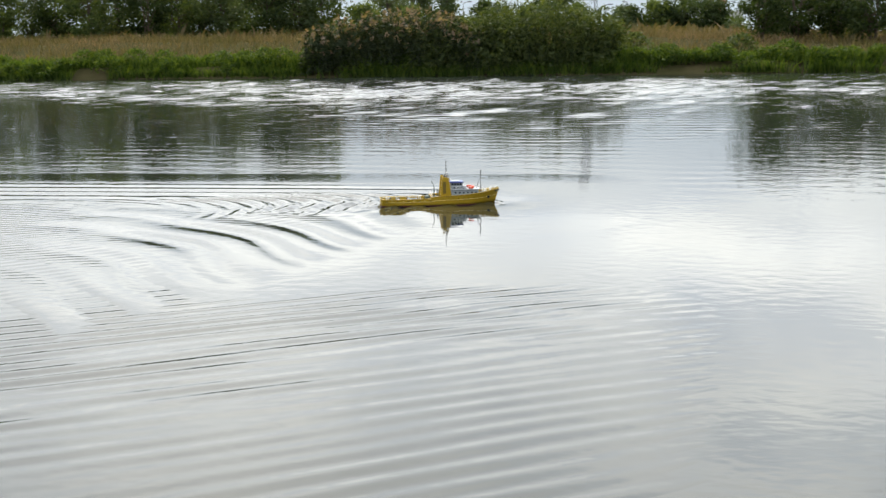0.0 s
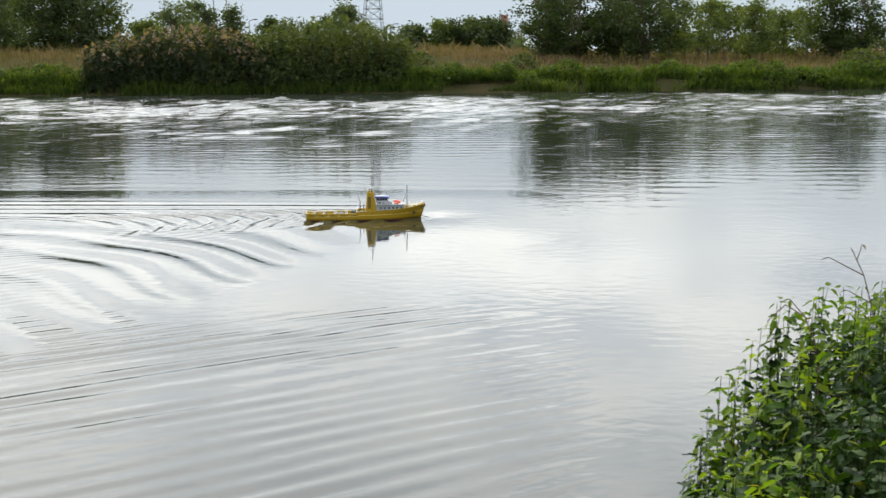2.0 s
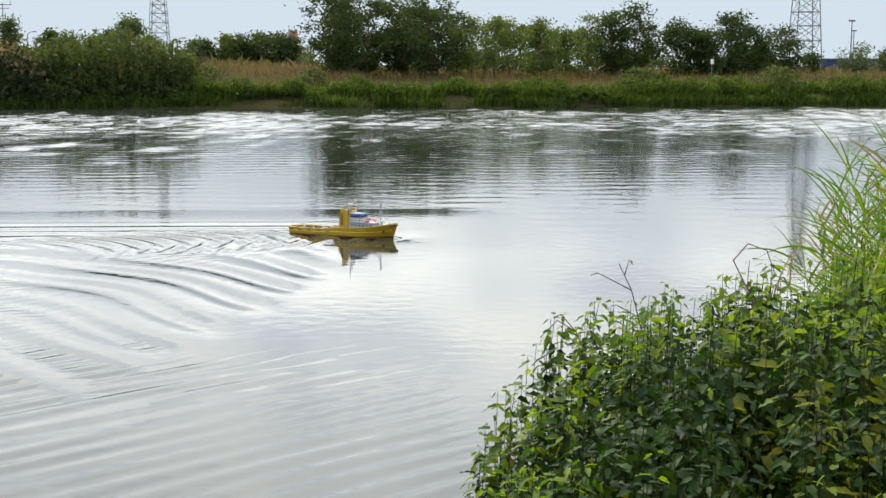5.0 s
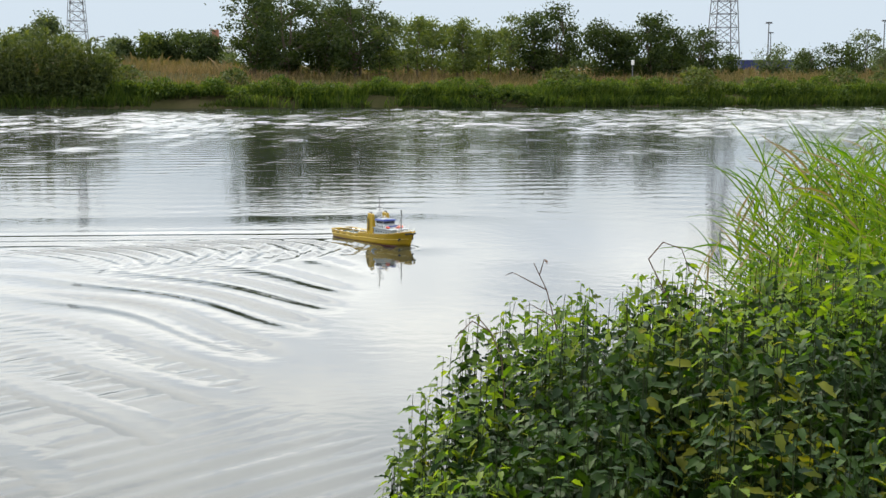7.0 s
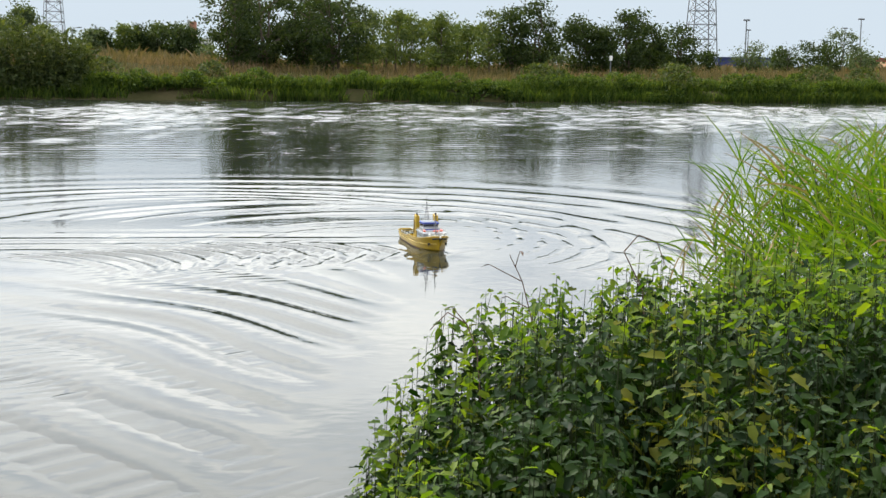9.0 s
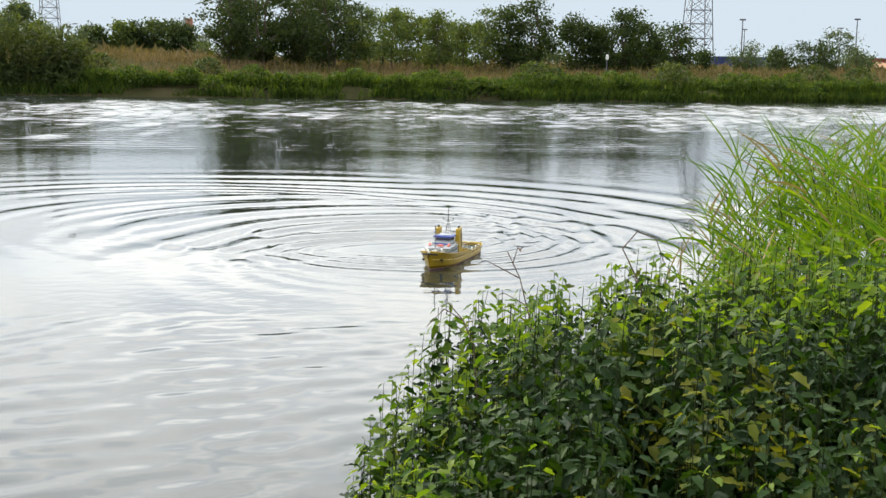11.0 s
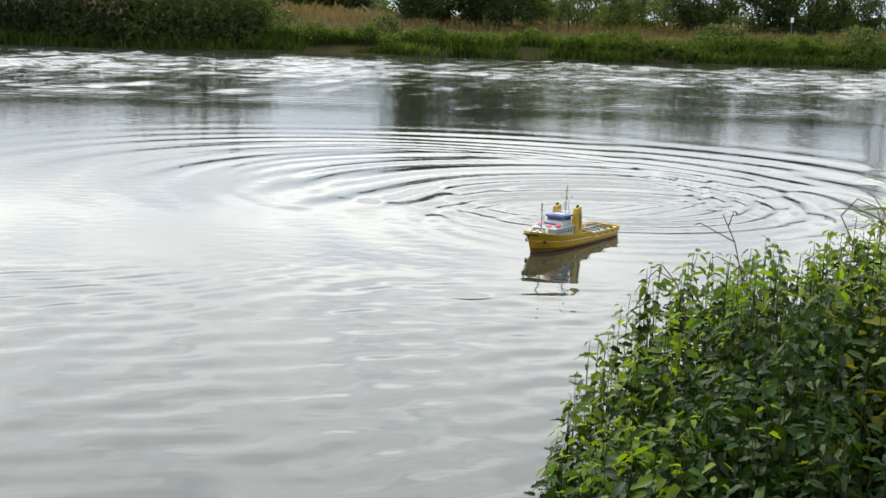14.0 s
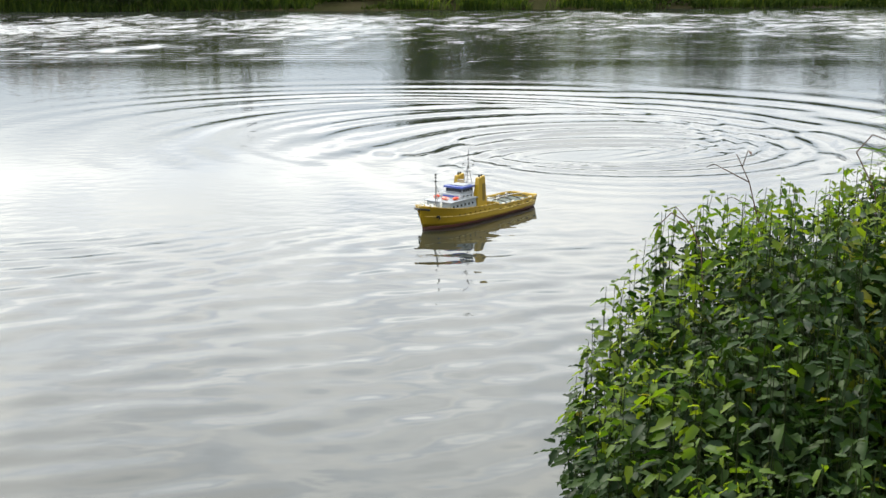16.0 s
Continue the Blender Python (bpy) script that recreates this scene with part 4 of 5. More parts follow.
dead_stalk([(0.50, 2.68, 0.70), (0.48, 2.69, 0.95), (0.46, 2.70, 1.0), (0.425, 2.72, 1.02), (0.39, 2.72, 0.985)], [((0.46, 2.70, 1.0), (0.43, 2.70, 1.035))],
           "thin arched brown stalk over the nettles")
dead_stalk([(0.86, 2.75, 0.75), (0.84, 2.77, 1.05), (0.80, 2.78, 1.13), (0.83, 2.78, 1.165), (0.87, 2.78, 1.15), (0.89, 2.78, 1.10)], [((0.84, 2.77, 1.05), (0.81, 2.78, 1.09))],
           "curled brown dead stalk in the nettles")
# pale twining vine in front of the nettles
vine = new("bindweed_vine")
tagged(vine, "pale green twining vine hanging on the nettles", "vine")
bm = bmesh.new()
tube_path(bm, [(0.62 + 0.05 * math.sin(k * 0.55) + 0.004 * k, 2.20 - 0.006 * k, 0.93 - 0.024 * k) for k in range(13)], 0.0028, 0.0018, 5)
part("stem", bm, M_PALE_LEAF, vine, smooth=True)
bm = bmesh.new()
tube_path(bm, [(0.66 + 0.013 * k, 2.12 - 0.003 * k, 0.70 + 0.13 * (k / 12) ** 0.6 + 0.012 * math.sin(k * 0.8)) for k in range(13)], 0.0026, 0.0016, 5)
part("stem", bm, M_PALE_LEAF, vine, smooth=True)


# ---- reed grass on the bank ----
def blade(vs, fs, base, d, length, width, droop, rng, n=6):
    """A tapering blade that leaves base along d and bends over."""
    d = Vector(d).normalized()
    side = d.cross(Vector((rng.gauss(0, 1), rng.gauss(0, 1), 0.2))).normalized()
    p = Vector(base)
    o = len(vs)
    for k in range(n + 1):
        u = k / n
        w = width * (min(1, 0.45 + 2.2 * u) if u < 0.3 else 1) * (1 - u) ** 0.7
        s = side * (w / 2)
        vs += [tuple(p - s), tuple(p + s)] if k < n else [tuple(p)]
        d = (d + Vector((0, 0, -droop / n))).normalized()
        p = p + d * (length / n)
    for k in range(n - 1):
        a = o + 2 * k
        fs.append((a, a + 1, a + 3, a + 2))
    a = o + 2 * (n - 1)
    fs.append((a, a + 1, a + 2))


def reed_grass(name, label, spots, top, seed, blades=(8, 12), mats=(M_BLADE, M_STRAW), dry=0.06, blen=(0.18, 0.40), wid=(0.008, 0.017)):
    rng = random.Random(seed)
    clump = new(name)
    tagged(clump, label, "reed grass", kind="stuff")
    vs, fs, dv, df = [], [], [], []
    cv, cf = [], []
    for x, y in spots:
        gz = max(0.0, ground_z(x, y)) - 0.01
        zt = top(x, y) - abs(rng.gauss(0, 0.12))
        h = max(0.35, zt - gz)
        lean = Vector((rng.gauss(-0.10, 0.12), rng.gauss(-0.02, 0.12), 1)).normalized()
        add_tube(cv, cf, [(x, y, gz), tuple(Vector((x, y, gz)) + lean * h * 0.85)], 0.0030, 0.0015)
        is_dry = rng.random() < dry
        for k in range(rng.randint(*blades)):
            f = rng.uniform(0.25, 1.0) ** 0.8 * 0.9
            a = rng.uniform(0, 6.28)
            base = Vector((x, y, gz)) + lean * h * f
            d = lean * 1.1 + Vector((math.cos(a), math.sin(a), 0)) * rng.uniform(0.45, 1.3)
            tgt = (dv, df) if (is_dry or rng.random() < 0.04) else (vs, fs)
            blade(*tgt, base, d, rng.uniform(*blen), rng.uniform(*wid), rng.uniform(0.2, 1.2), rng)
    raw("culms", cv, cf, M_STEM, clump)["kind"] = "stuff"
    raw("blades", vs, fs, mats[0], clump, "long arching green blades")
    if df:
        raw("dry_blades", dv, df, mats[1], clump, "straw-coloured dry blades")
    return clump


def reed_top(x, y):
    return 0.58 + 0.72 * smooth(1.75, 2.70, x - 0.10 * (y - 4.8)) + 0.06 * noise.noise((x * 3, y * 3, 2))


def shore_spots(n, seed):
    rng = random.Random(seed)
    out = []
    while len(out) < n:
        x, y = rng.uniform(1.3, 4.2), rng.uniform(3.2, 6.8)
        if y < along(NEAR_SHORE, x) + 0.05 and x > 1.50 + 0.24 * (y - 3.2) and rng.random() < (1 if x < 3.1 else 0.5):
            out.append((x, y))
    return out


reed_grass("reed_grass", "tall bright green reed grass on the near bank, some blades dry", shore_spots(620, 3), reed_top, 21)
rng_s = random.Random(6)
reed_grass("dry_reed_grass", "straw-coloured dry reed grass at the water's edge", [(1.96 + rng_s.gauss(0, 0.07), 4.75 + rng_s.gauss(0, 0.28)) for _ in range(26)],
           lambda x, y: 0.82, 22, dry=0.75, blades=(4, 6))


# ---- far bank ----
def quads(place, size, rng, tall=1.0):
    """Small randomly turned leaf quads, an array of centres and one size."""
    n = len(place)
    a = rng.normal(size=(n, 3))
    a /= np.linalg.norm(a, axis=1)[:, None]
    b = np.cross(a, rng.normal(size=(n, 3)))
    b /= np.linalg.norm(b, axis=1)[:, None]
    s = size * rng.uniform(0.6, 1.3, (n, 1))
    a, b = a * s * tall, b * s
    v = np.stack([place - a, place - b * 0.6 + a * 0.1, place + a, place + b * 0.6 - a * 0.1], 1).reshape(-1, 3)
    f = np.arange(4 * n).reshape(n, 4)
    return v, f


def tree(name, label, x, y, h, spread, mat, seed, clumps=46, per=46, leaf=0.13, low=0.2, shape="round", trunk=0.10, stems=1, sigma=0.30, dz=0.0):
    rng = np.random.RandomState(seed)
    t = new(name)
    tagged(t, label, "tree")
    z0 = ground_z(x, y) - 0.08 + dz
    t.location = (x, y, z0)
    h = h - z0          # h is the height of the top over the water
    bm = bmesh.new()
    centres = []
    tops = []
    for s in range(stems):
        ox, oy = (rng.uniform(-0.25, 0.25, 2) * spread if stems > 1 else (0, 0))
        hh = h * rng.uniform(0.82, 0.95)
        pts = [(ox * (0.35 + 0.65 * u) + rng.normal(0, 0.03 * h * u), oy * (0.35 + 0.65 * u) + rng.normal(0, 0.02 * h), hh * u) for u in (0, 0.3, 0.55, 0.8, 1.0)]
        tube_path(bm, pts, trunk / math.sqrt(stems), trunk * 0.15, 6)
        tops.append(pts)
    for k in range(clumps):
        u = rng.uniform(low, 1.0)
        if shape == "round":
            r = spread * math.sqrt(max(0, 1 - ((u - 0.58) / 0.47) ** 2))
        elif shape == "cone":
            r = spread * (1.06 - u) * 1.1
        elif shape == "tall":
            r = spread * math.sin(math.pi * min(1, 0.12 + 0.88 * u)) ** 0.7
        else:
            r = spread * (0.35 + 0.65 * math.sin(math.pi * u))
        a = rng.uniform(0, 6.283)
        rr = r * math.sqrt(rng.uniform(0.12, 1.0))
        c = np.array([rr * math.cos(a), rr * math.sin(a), h * (u * 0.97)])
        centres.append(c)
        if k % 2 == 0:
            p = tops[k % stems]
            q = p[2 if u < 0.8 else 3]
            base = (q[0], q[1], min(q[2], max(0.15 * h, c[2] - 0.18 * h)))
            mid = ((base[0] + c[0]) / 2, (base[1] + c[1]) / 2, (base[2] + c[2]) / 2 + 0.04 * h)
            tube_path(bm, [base, mid, tuple(c)], trunk * 0.28, trunk * 0.07, 4)
    part("trunk", bm, M_BARK, t)
    pts = []
    for c in centres:
        n = int(per * rng.uniform(0.6, 1.4))
        pts.append(c + rng.normal(size=(n, 3)) * np.array([1.0, 1.0, 0.62]) * sigma * rng.uniform(0.7, 1.25))
    pts = np.concatenate(pts)
    pts = pts[pts[:, 2] > 0.05]
    v, f = quads(pts, leaf, rng, 1.15)
    raw("crown", v.tolist(), f.tolist(), mat, t)
    return t


def at7(px, depth):
    """East-west place of a bearing, for things beyond the river."""
    return 0.06 + (depth - 0.25) * math.tan(math.atan((px - 784) / 2263) + radians(7.03))


def at1(px, depth):
    return -0.02 + (depth - 0.12) * math.tan(math.atan((px - 784) / 2263) - radians(7.95))


ROB = "dark green robinia tree with a loose leafy crown"
for k, (px, d, h, sp) in enumerate([(452, 66, 5.3, 1.5), (508, 68, 5.7, 1.9), (572, 70, 5.5, 1.8), (632, 67, 5.2, 1.75), (478, 72, 5.0, 1.5), (610, 73, 5.0, 1.6)]):
    tree("robinia_tree", ROB, at7(px, d), d, h, sp, M_LEAF_DARK, 30 + k, 50, 105, 0.078, 0.12, trunk=0.13, stems=2)
for k, (px, d, h, sp) in enumerate([(940, 69, 4.5, 1.15), (985, 70, 5.0, 1.45), (1062, 72, 4.3, 1.1), (1100, 73, 3.7, 1.0), (1142, 71, 4.7, 1.35), (1182, 73, 4.0, 1.1), (1232, 75, 3.9, 1.15)]):
    tree("robinia_tree", ROB, at7(px, d), d, h, sp, M_LEAF_DARK, 50 + k, 44, 95, 0.078, 0.10, trunk=0.10, stems=2)
for k, px in enumerate([672, 698, 722, 738, 764, 786, 808, 830, 846, 862, 884, 902, 660, 752, 818]):
    d = 68 + (k * 37 % 11) * 0.8
    tree("robinia_sapling", "slender young robinia with thin pale green foliage", at7(px, d), d, 3.7 + (k * 29 % 10) * 0.09, 0.85, M_LEAF_LIGHT, 70 + k, 30, 60, 0.070, 0.22, "tall", trunk=0.05, sigma=0.24)
for k, (px, d, h, sp) in enumerate([(1284, 84, 1.8, 0.45), (1356, 86, 2.6, 1.1), (1428, 88, 2.3, 1.0), (1412, 92, 2.2, 0.7), (1478, 90, 3.0, 1.2), (1522, 92, 3.7, 1.4), (1500, 88, 2.4, 1.0), (1556, 94, 2.4, 1.2)]):
    tree("young_tree", "small green bushy tree at the edge of the meadow", at7(px, d), d, h + 0.7, sp, M_LEAF_BLUE if k % 2 else M_LEAF_DARK, 90 + k, 30, 60, 0.08, 0.08, trunk=0.06, stems=2)
# trees behind the willows and on the left
for k, (px, d, h, sp, shp, m) in enumerate([(405, 108, 6.0, 1.9, "round", M_LEAF_BLUE), (448, 112, 6.3, 2.0, "round", M_LEAF_BLUE), (445, 96, 3.9, 1.1, "cone", M_LEAF_LIGHT), (510, 112, 5.6, 1.0, "tall", M_LEAF_BLUE),
                                            (575, 118, 4.9, 1.0, "tall", M_LEAF_DARK), (604, 118, 4.2, 0.9, "tall", M_LEAF_BLUE), (650, 112, 4.2, 1.0, "tall", M_LEAF_LIGHT), (672, 115, 4.8, 0.9, "tall", M_LEAF_DARK),
                                            (705, 112, 6.1, 1.3, "tall", M_LEAF_BLUE), (736, 114, 4.2, 1.1, "tall", M_LEAF_LIGHT), (812, 126, 4.2, 1.1, "tall", M_LEAF_BLUE), (828, 127, 4.3, 1.0, "tall", M_LEAF_DARK),
                                            (868, 128, 4.9, 1.3, "tall", M_LEAF_LIGHT), (890, 129, 4.8, 1.2, "tall", M_LEAF_DARK), (922, 130, 5.0, 1.2, "tall", M_LEAF_BLUE), (950, 128, 4.9, 1.5, "round", M_LEAF_DARK),
                                            (968, 126, 4.8, 1.4, "round", M_LEAF_DARK), (630, 116, 3.4, 1.2, "round", M_LEAF_LIGHT), (540, 112, 3.0, 1.4, "round", M_LEAF_LIGHT), (360, 104, 4.4, 1.3, "round", M_LEAF_LIGHT)]):
    tree("poplar_tree" if shp == "tall" else "broadleaf_tree", "green %s tree standing behind the meadow" % ("slender poplar" if shp == "tall" else "rounded broadleaf"),
         at1(px, d), d, h, sp, m, 120 + k, 44, 75, 0.125, 0.08, shp, 0.14, sigma=0.38)
for k, (px, d, h, sp) in enumerate([(20, 82, 4.9, 1.6), (62, 86, 5.2, 1.6), (105, 84, 5.0, 1.7), (150, 92, 4.6, 1.4), (188, 80, 4.7, 1.5), (240, 82, 5.2, 1.5), (285, 84, 4.8, 1.4), (-40, 80, 5.2, 1.7), (-95, 82, 5.6, 1.8),
                                   (-150, 78, 5.0, 1.6), (-205, 80, 5.4, 1.7), (-260, 82, 5.6, 1.8), (-315, 78, 5.2, 1.6), (-380, 82, 5.6, 1.9), (-20, 92, 5.2, 1.5), (125, 96, 5.0, 1.5), (215, 94, 5.0, 1.4), (-120, 94, 5.4, 1.7), (-450, 84, 5.6, 1.9), (-520, 82, 5.6, 1.9)]):
    tree("broadleaf_tree", "mixed green tree in the wood behind the dry meadow", at1(px, d), d, h + 2.3, sp * 1.15, (M_LEAF_LIGHT, M_LEAF_DARK, M_LEAF_BLUE)[k % 3], 160 + k, 64, 90, 0.10, 0.04, "round", 0.10, stems=2, sigma=0.36)
# low distant wood that closes the view
rng = np.random.RandomState(5)
for k in range(34):
    x = -120 + 7.4 * k + rng.uniform(-2, 2)
    if 52 < x < 74:
        continue
    tree("distant_tree", "distant dull green tree on the horizon", x, 150 + rng.uniform(-8, 14), rng.uniform(2.6, 3.6) if x > -20 else rng.uniform(3.0, 4.4), rng.uniform(2.0, 3.4), M_LEAF_BLUE, 200 + k, 30, 60, 0.19, 0.02, "round", 0.15, sigma=0.6)


def blades_field(name, label, category, n, xr, yr, height, width, mat, seed, top=None, keep=None, patch=0.0):
    """Many upright tapering tufts as one mesh."""
    rng = np.random.RandomState(seed)
    x = rng.uniform(*xr, n)
    off = rng.uniform(0, 1, n)
    vs, fs = [], []
    i = 0
    for k in range(n):
        sh = along(FAR_SHORE, x[k])
        y = sh + yr[0] + (yr[1] - yr[0]) * off[k]
        lone = noise.noise((x[k] * 0.35, y * 0.9, 4))
        if patch and lone < -0.28:
            continue
        if keep and not keep(x[k], y - sh, rng):
            continue
        z = max(ground_z(x[k], y), 0.0) - 0.03
        lump = noise.noise((x[k] * 0.55, y * 0.7, 0)) * patch
        h = rng.uniform(*height) * (1 + lump)
        w = rng.uniform(*width)
        a = rng.uniform(0, 3.14)
        ca, sa = math.cos(a) * w / 2, math.sin(a) * w / 2
        lx, ly = rng.normal(0, 0.38) * h, rng.normal(-0.10, 0.30) * h
        vs += [(x[k] - ca, y - sa, z), (x[k] + ca, y + sa, z), (x[k] + ca * 0.9 + lx * 0.4, y + sa * 0.9 + ly * 0.4, z + h * 0.6), (x[k] - ca * 0.9 + lx * 0.4, y - sa * 0.9 + ly * 0.4, z + h * 0.6), (x[k] + lx, y + ly, z + h)]
        fs += [(i, i + 1, i + 2, i + 3), (i + 3, i + 2, i + 4)]
        i += 5
    ob = raw(name, vs, fs, mat)
    tagged(ob, label, category, kind="stuff")
    return ob


blades_field("bank_grass", "lush green weeds and grass along the far water's edge", "grass", 50000, (-48, 62), (-0.3, 3.0), (0.20, 0.48), (0.02, 0.06), M_GRASS, 1, patch=0.75)
blades_field("edge_grass", "dense dark green grass hanging over the far water's edge", "grass", 26000, (-48, 62), (-0.22, 0.65), (0.30, 0.62), (0.02, 0.06), M_GRASS, 7, patch=0.4)
blades_field("dry_meadow", "dry brownish meadow grass behind the far bank", "grass", 64000, (-62, 80), (2.6, 24), (0.22, 0.55), (0.015, 0.05), M_DRY, 2, patch=0.9)
blades_field("dry_meadow", "dull green and straw grass on the flat land", "grass", 16000, (-110, 120), (24, 95), (0.4, 0.8), (0.12, 0.35), M_DRY, 3, patch=0.9)


def weeds(name, label, spots, mat, seed, per=260, leaf=0.07, h=0.8, r=0.6, flat=1.0):
    for k, (x, d, s) in enumerate(spots):
        rng = np.random.RandomState(seed + k)
        y = along(FAR_SHORE, x) + d
        t = new(name)
        tagged(t, label, "shrub")
        t.location = (x, y, max(0, ground_z(x, y)) - 0.05)
        bm = bmesh.new()
        tips = []
        for j in range(9):
            a = rng.uniform(0, 6.28)
            tip = (r * s * 0.7 * math.cos(a) * rng.uniform(0.3, 1), r * s * 0.7 * math.sin(a) * rng.uniform(0.3, 1), h * s * rng.uniform(0.5, 0.95))
            tube_path(bm, [(tip[0] * 0.2, tip[1] * 0.2, 0), (tip[0] * 0.7, tip[1] * 0.7, tip[2] * 0.6), tip], 0.012, 0.004, 3)
            tips.append(tip)
        part("stem_tangle", bm, M_STEM, t)["kind"] = "stuff"
        n = int(per * s)
        u = rng.uniform(0.05, 1, n) ** 0.7
        rad = r * s * np.sqrt(1.02 - u ** 2) * np.sqrt(rng.uniform(0.1, 1, n))
        a = rng.uniform(0, 6.28, n)
        p = np.stack([rad * np.cos(a), rad * np.sin(a), u * h * s], 1) + rng.normal(0, 0.05, (n, 3))
        v, f = quads(p, leaf, rng, 1.4)
        raw("foliage", v.tolist(), f.tolist(), mat, t)


rs = random.Random(12)
spots = []
for k in range(190):
    x = -46 + 106 * (k + rs.uniform(-0.4, 0.4)) / 190
    if not -17.5 < x < -7.5:
        spots.append((x, rs.uniform(-0.15, 1.6), rs.uniform(0.55, 1.2)))
weeds("bank_weed", "leafy green weed clump at the far water's edge", spots, M_GRASS, 300, 480, 0.05, 0.68, 0.72)
weeds("meadow_shrub", "grey-green low shrub in the dry meadow", [(at7(980, 57.5), 2.2, 1.5), (at7(1010, 58), 2.4, 1.2), (at7(1200, 58.5), 0.8, 1.6), (at7(1385, 66), 2.5, 1.6), (at7(1440, 68), 2.0, 1.5), (at7(420, 60), 5.5, 1.2), (at7(240, 60), 5.0, 1.3)], M_WILLOW, 500, 420, 0.07, 0.75, 0.8)


# willow thicket and reeds at the far water's edge
def thicket(name, label, x0, x1, d0, d1, h, mat, seed, shoots, leafn, leaf, plume=False, lean=0.25):
    rng = np.random.RandomState(seed)
    t = new(name)
    tagged(t, label, "shrub" if not plume else "reeds")
    bm = bmesh.new()
    pts, pl = [], []
    for k in range(shoots):
        x = rng.uniform(x0, x1)
        u = (x - x0) / (x1 - x0)
        y = along(FAR_SHORE, x) + rng.uniform(d0, d1)
        hh = h * (0.45 + 0.55 * math.sin(math.pi * min(1, max(0.0, 0.08 + 0.86 * u))) ** 0.6) * rng.uniform(0.55, 1.0)
        hh *= 1 + 0.16 * noise.noise((x * 0.8, y * 0.5, 9))
        dx, dy = rng.normal(0, lean, 2)
        z = max(0, ground_z(x, y)) - 0.05
        if k % 3 == 0:
            rod(bm, (x, y, z), (x + dx * hh * 0.6, y + dy * hh * 0.4, z + hh * 0.9), 0.012, 0.004, 3)
        n = leafn
        f = rng.uniform(0.08, 1, n) ** 0.75
        p = np.stack([x + dx * hh * 0.65 * f + rng.normal(0, 0.07, n), y + dy * hh * 0.45 * f + rng.normal(0, 0.07, n), z + hh * f], 1)
        pts.append(p)
        if plume and rng.uniform() < 0.5:
            m = 6
            g = rng.uniform(0.93, 1.06, m)
            pl.append(np.stack([x + dx * hh * 0.65 * g + rng.normal(0, 0.04, m), y + dy * hh * 0.45 * g + rng.normal(0, 0.04, m), z + hh * g], 1))
    part("stem_tangle", bm, M_STEM, t)["kind"] = "stuff"
    pts = np.concatenate(pts)
    v, f = quads(pts, leaf, rng, 2.2)
    raw("foliage", v.tolist(), f.tolist(), mat, t)
    if pl:
        v, f = quads(np.concatenate(pl), 0.07, rng, 1.6)
        raw("plume_mass", v.tolist(), f.tolist(), M_PLUME, t, "pinkish brown seed plumes")["kind"] = "stuff"


thicket("willow_thicket", "dense grey-green willow thicket at the far water's edge", -13.8, -6.8, 0.0, 3.0, 2.9, M_WILLOW, 400, 620, 26, 0.055)
thicket("willow_thicket", "low dark willow scrub in front of the thicket", -15.5, -7.0, -0.1, 0.8, 1.3, M_WILLOW, 401, 300, 24, 0.055)
thicket("reed_bed", "dark green reeds with brown plumes at the far water's edge", -20.2, -12.6, -0.1, 2.4, 2.35, M_REED, 402, 620, 22, 0.06, True, 0.10)


# ---- masts, lamps and buildings in the distance ----
def pylon(x, y, h, base, top, label):
    t = new("power_pylon")
    tagged(t, label, "pylon")
    t.location = (x, y, ground_z(x, y) - 0.2)

    def corner(sx, sy, z):
        w = base + (top - base) * min(1, z / (h * 0.8))
        return (sx * w / 2, sy * w / 2, z)
    for sx, sy in ((-1, -1), (1, -1), (1, 1), (-1, 1)):
        bm = bmesh.new()
        rod(bm, corner(sx, sy, 0), corner(sx, sy, h), 0.10, 0.07, 4)
        part("leg", bm, M_STEEL, t)
    levels = [0]
    while levels[-1] < h * 0.97:
        w = base + (top - base) * min(1, levels[-1] / (h * 0.8))
        levels.append(min(h, levels[-1] + w * 0.62))
    ring = [(-1, -1), (1, -1), (1, 1), (-1, 1)]
    for a, b in zip(levels, levels[1:]):
        for i in range(4):
            p, q = ring[i], ring[(i + 1) % 4]
            bm = bmesh.new()
            rod(bm, corner(*p, a), corner(*q, b), 0.04, n=4)
            rod(bm, corner(*q, a), corner(*p, b), 0.05, n=4)
            rod(bm, corner(*p, b), corner(*q, b), 0.05, n=4)
            part("brace", bm, M_STEEL, t)
    for z in (h * 0.78, h * 0.9):
        bm = bmesh.new()
        rod(bm, (-h * 0.17, 0, z), (h * 0.17, 0, z), 0.10, n=4)
        rod(bm, (-h * 0.17, 0, z), (0, 0, z + 1.5), 0.06, n=4)
        rod(bm, (h * 0.17, 0, z), (0, 0, z + 1.5), 0.06, n=4)
        part("cross_arm", bm, M_STEEL, t)


pylon(at7(1272, 200), 200, 30, 4.4, 1.4, "tall grey steel lattice power pylon near the containers")
pylon(at1(753, 300), 300, 30, 5.0, 1.4, "grey steel lattice power pylon far behind the trees")


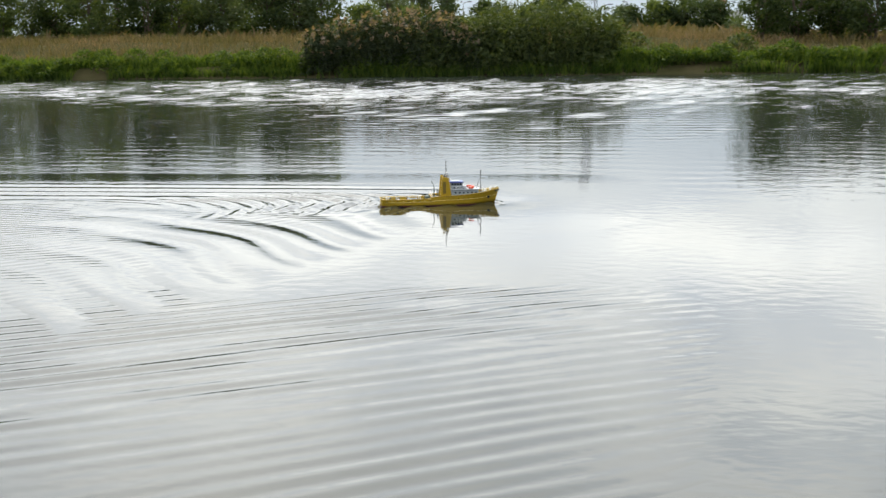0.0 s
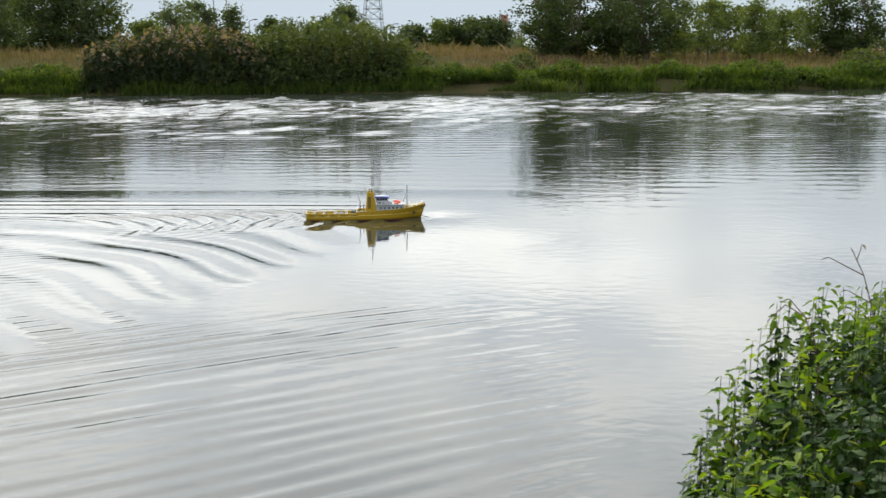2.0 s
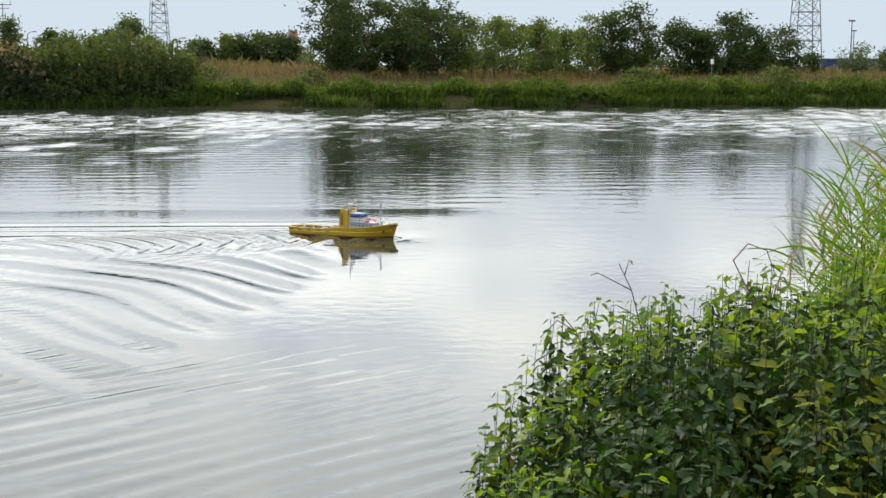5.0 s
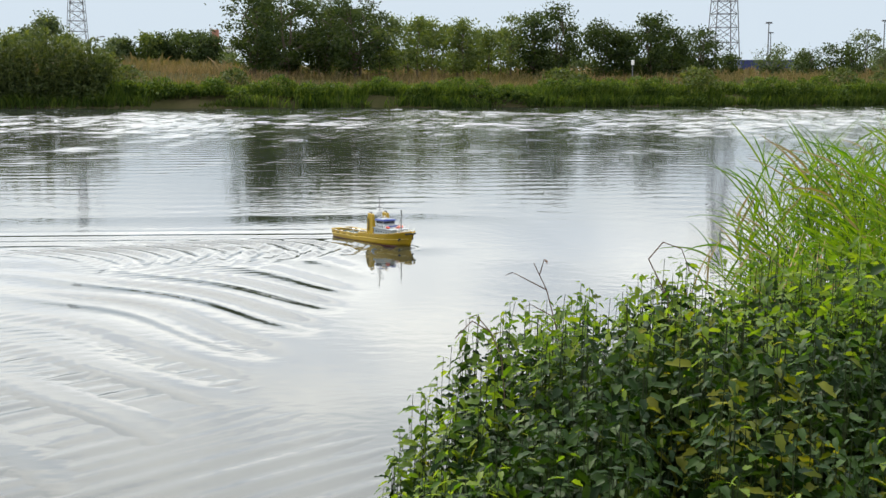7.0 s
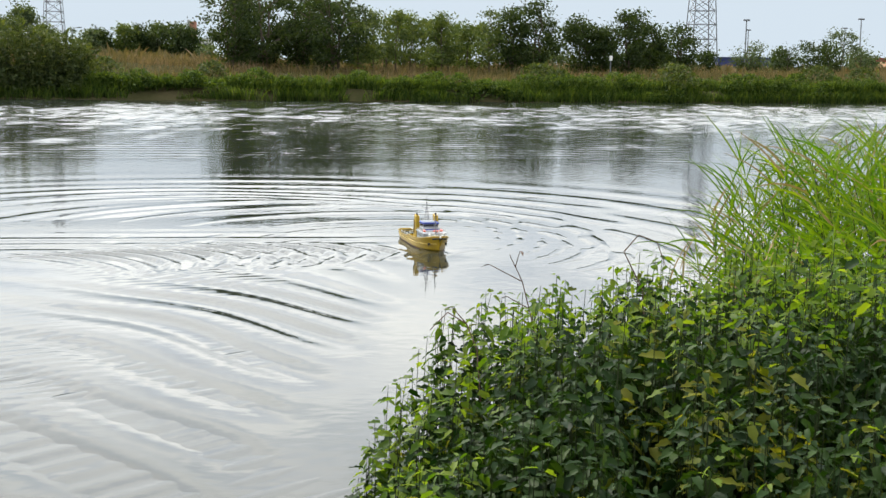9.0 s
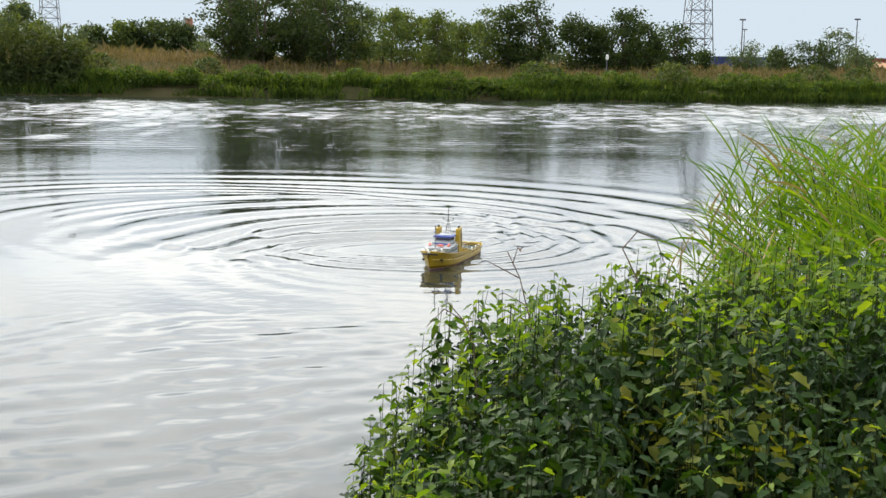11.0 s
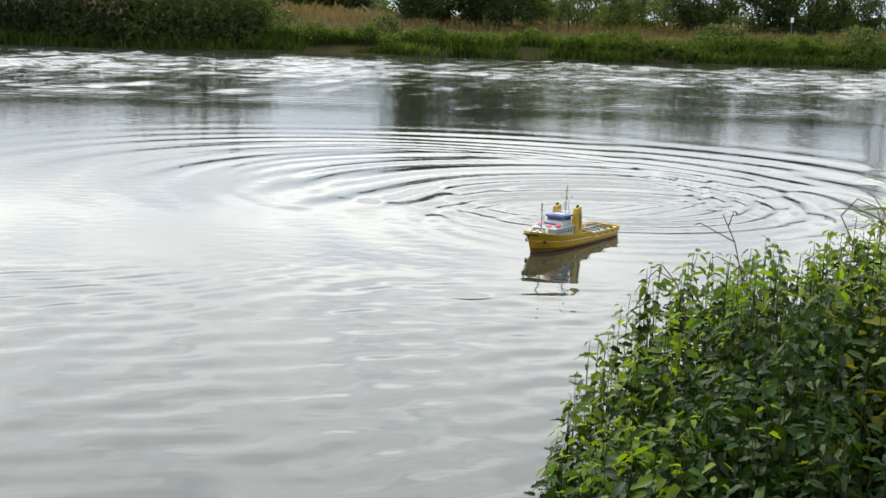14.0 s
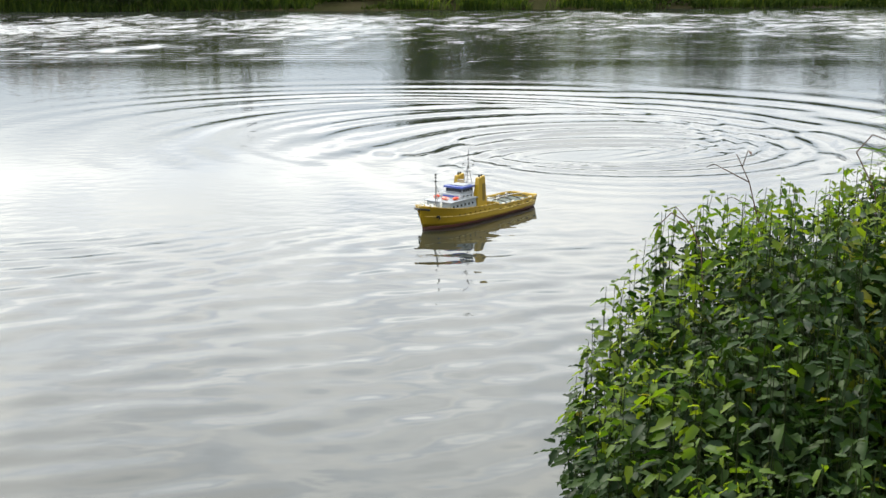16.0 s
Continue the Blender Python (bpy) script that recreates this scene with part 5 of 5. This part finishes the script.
def gantry(x, y):
    t = new("power_gantry")
    tagged(t, "thin grey twin-pole power line gantry behind the trees", "power line")
    t.location = (x, y, ground_z(x, y))
    for dx in (-1.5, 1.2):
        bm = bmesh.new()
        rod(bm, (dx, 0, 0), (dx, 0, 13.0), 0.12, 0.09, 6)
        part("pole", bm, M_STEEL, t)
    bm = bmesh.new()
    rod(bm, (-3.2, 0, 12.6), (3.0, 0, 12.6), 0.08, n=4)
    rod(bm, (-2.5, 0, 11.9), (2.4, 0, 11.9), 0.06, n=4)
    part("cross_arm", bm, M_STEEL, t)
    for dx in (-2.9, -0.8, 0.6, 2.7):
        bm = bmesh.new()
        rod(bm, (dx, 0, 12.6), (dx, 0, 13.3), 0.06, n=5)
        part("insulator", bm, M_STEEL, t)


gantry(at1(490, 260), 260)


def street_lamp(x, y, h, arm, label, side=1):
    t = new("street_lamp")
    tagged(t, label, "street lamp")
    t.location = (x, y, ground_z(x, y))
    bm = bmesh.new()
    rod(bm, (0, 0, 0), (0, 0, h), 0.10, 0.06, 8)
    part("pole", bm, M_STEEL, t)
    bm = bmesh.new()
    tube_path(bm, [(0, 0, h), (side * arm * 0.35, 0, h + 0.28), (side * arm, 0, h + 0.36)], 0.055, 0.045, 6)
    part("arm", bm, M_STEEL, t)
    bm = bmesh.new()
    box(bm, side * arm - 0.35, side * arm + 0.35, -0.14, 0.14, h + 0.28, h + 0.44, 0.05)
    part("lamp_head", bm, M_STEEL, t)


LAMP = "grey street lamp with a bent arm behind the trees"
street_lamp(at1(538, 200), 200, 5.2, 1.0, LAMP)
street_lamp(at7(176, 200), 200, 4.3, 1.0, LAMP)
for px, d, top in ((1351, 180, 36), (1355, 230, 53), (1553, 190, 30), (1525, 235, 48)):
    zt = 1.51 + (125 - top) / 2263 * d
    t = new("floodlight_mast")
    tagged(t, "thin grey floodlight mast of the freight yard", "light mast")
    x = at7(px, d)
    t.location = (x, d, ground_z(x, d))
    bm = bmesh.new()
    rod(bm, (0, 0, 0), (0, 0, zt - 1.3), 0.12, 0.07, 6)
    part("pole", bm, M_STEEL, t)
    bm = bmesh.new()
    box(bm, -0.45, 0.45, -0.2, 0.2, zt - 1.35, zt - 1.12, 0.04)
    part("lamp_head", bm, M_STEEL, t)


def container(x, y, length, h, mat, label, z=None, w=2.4):
    t = new("shipping_container")
    tagged(t, label, "container")
    t.location = (x, y, ground_z(x, y) if z is None else z)
    bm = bmesh.new()
    box(bm, 0.1, length - 0.1, 0.06, w, 0.1, h - 0.08)
    part("body", bm, mat, t)
    n = int(length / 0.4)
    for k in range(n):
        bm = bmesh.new()
        box(bm, 0.2 + k * 0.4, 0.38 + k * 0.4, 0.0, 0.08, 0.14, h - 0.14)
        part("rib", bm, mat, t)
    for a, b, c, e in ((0, length, 0, 0.14), (0, length, h - 0.14, h), (0, 0.14, 0.14, h - 0.14), (length - 0.14, length, 0.14, h - 0.14)):
        bm = bmesh.new()
        box(bm, a, b, -0.02, 0.09, c, e, 0.01)
        part("frame", bm, mat, t)


container(at7(1304, 205), 205, 6.1, 2.5, M_CONT_BLUE, "dark blue shipping container in the freight yard", 0.95)
container(at7(1304, 205) + 6.25, 205.4, 6.1, 2.5, M_CONT_BLUE, "dark blue shipping container beside another one", 0.95)
container(at7(1552, 210), 210, 12.2, 2.6, M_CONT_RED, "rust red shipping container in the freight yard")
wall = new("yard_wall")
tagged(wall, "low pale concrete wall round the freight yard", "wall")
for k in range(9):
    bm = bmesh.new()
    x = at7(1300, 195) + k * 3.0
    box(bm, x, x + 2.96, 195, 195.2, 0.3, 1.35, 0.02)
    part("panel", bm, M_CONCRETE, wall)
mound = new("soil_mound")
tagged(mound, "bare orange-brown soil heap beside the yard", "soil heap")
bm = bmesh.new()
bmesh.ops.create_icosphere(bm, subdivisions=4, radius=1)
for v in bm.verts:
    n = 1 + 0.2 * noise.noise(v.co * 2.2)
    v.co = Vector((v.co.x * 9 * n, v.co.y * 4 * n, v.co.z * 1.9 * n))
mo = part("heap", bm, M_ORANGE_SOIL, mound, smooth=True)
mound.location = (at7(1600, 165), 165, 0.6)


def tower(x, y):
    t = new("factory_tower")
    tagged(t, "grey factory tower with a reddish face behind trees", "building")
    t.location = (x, y, 0)
    bm = bmesh.new()
    box(bm, -0.3, 0.9, 0, 3, 0.5, 9.1, 0.05)
    part("tower_wall", bm, M_BRICK_RED, t, "reddish cladding")
    bm = bmesh.new()
    box(bm, -0.75, -0.3, -0.2, 3.2, 0.5, 9.4, 0.05)
    part("corner_pier", bm, M_CONCRETE, t)
    bm = bmesh.new()
    box(bm, 0.0, 4.0, -1.5, 3, 0.5, 5.9, 0.05)
    part("low_wing", bm, M_CONCRETE, t)
    for k in range(4):
        bm = bmesh.new()
        box(bm, 0.4 + k * 0.9, 0.9 + k * 0.9, -1.54, -1.48, 4.2, 5.0)
        part("window", bm, M_GLASS, t)


tower(at7(382, 250), 250)
sign = new("river_sign")
tagged(sign, "small white sign on a thin pole in the meadow", "sign")
x = at7(1115, 65)
sign.location = (x, 65, ground_z(x, 65))
bm = bmesh.new()
rod(bm, (0, 0, 0), (0, 0, 1.2), 0.025, n=6)
part("pole", bm, M_STEEL, sign)
bm = bmesh.new()
box(bm, -0.08, 0.08, -0.05, -0.03, 0.95, 1.2, 0.01)
part("board", bm, M_WHITE, sign, "white board")


# ---- what moves ----
def motions():
    walk(tug, [(t, stem_pose(x, y, h)) for t, x, y, h in SAIL])
    for ob, rows in DRIFT:
        walk(ob, rows)


motions()
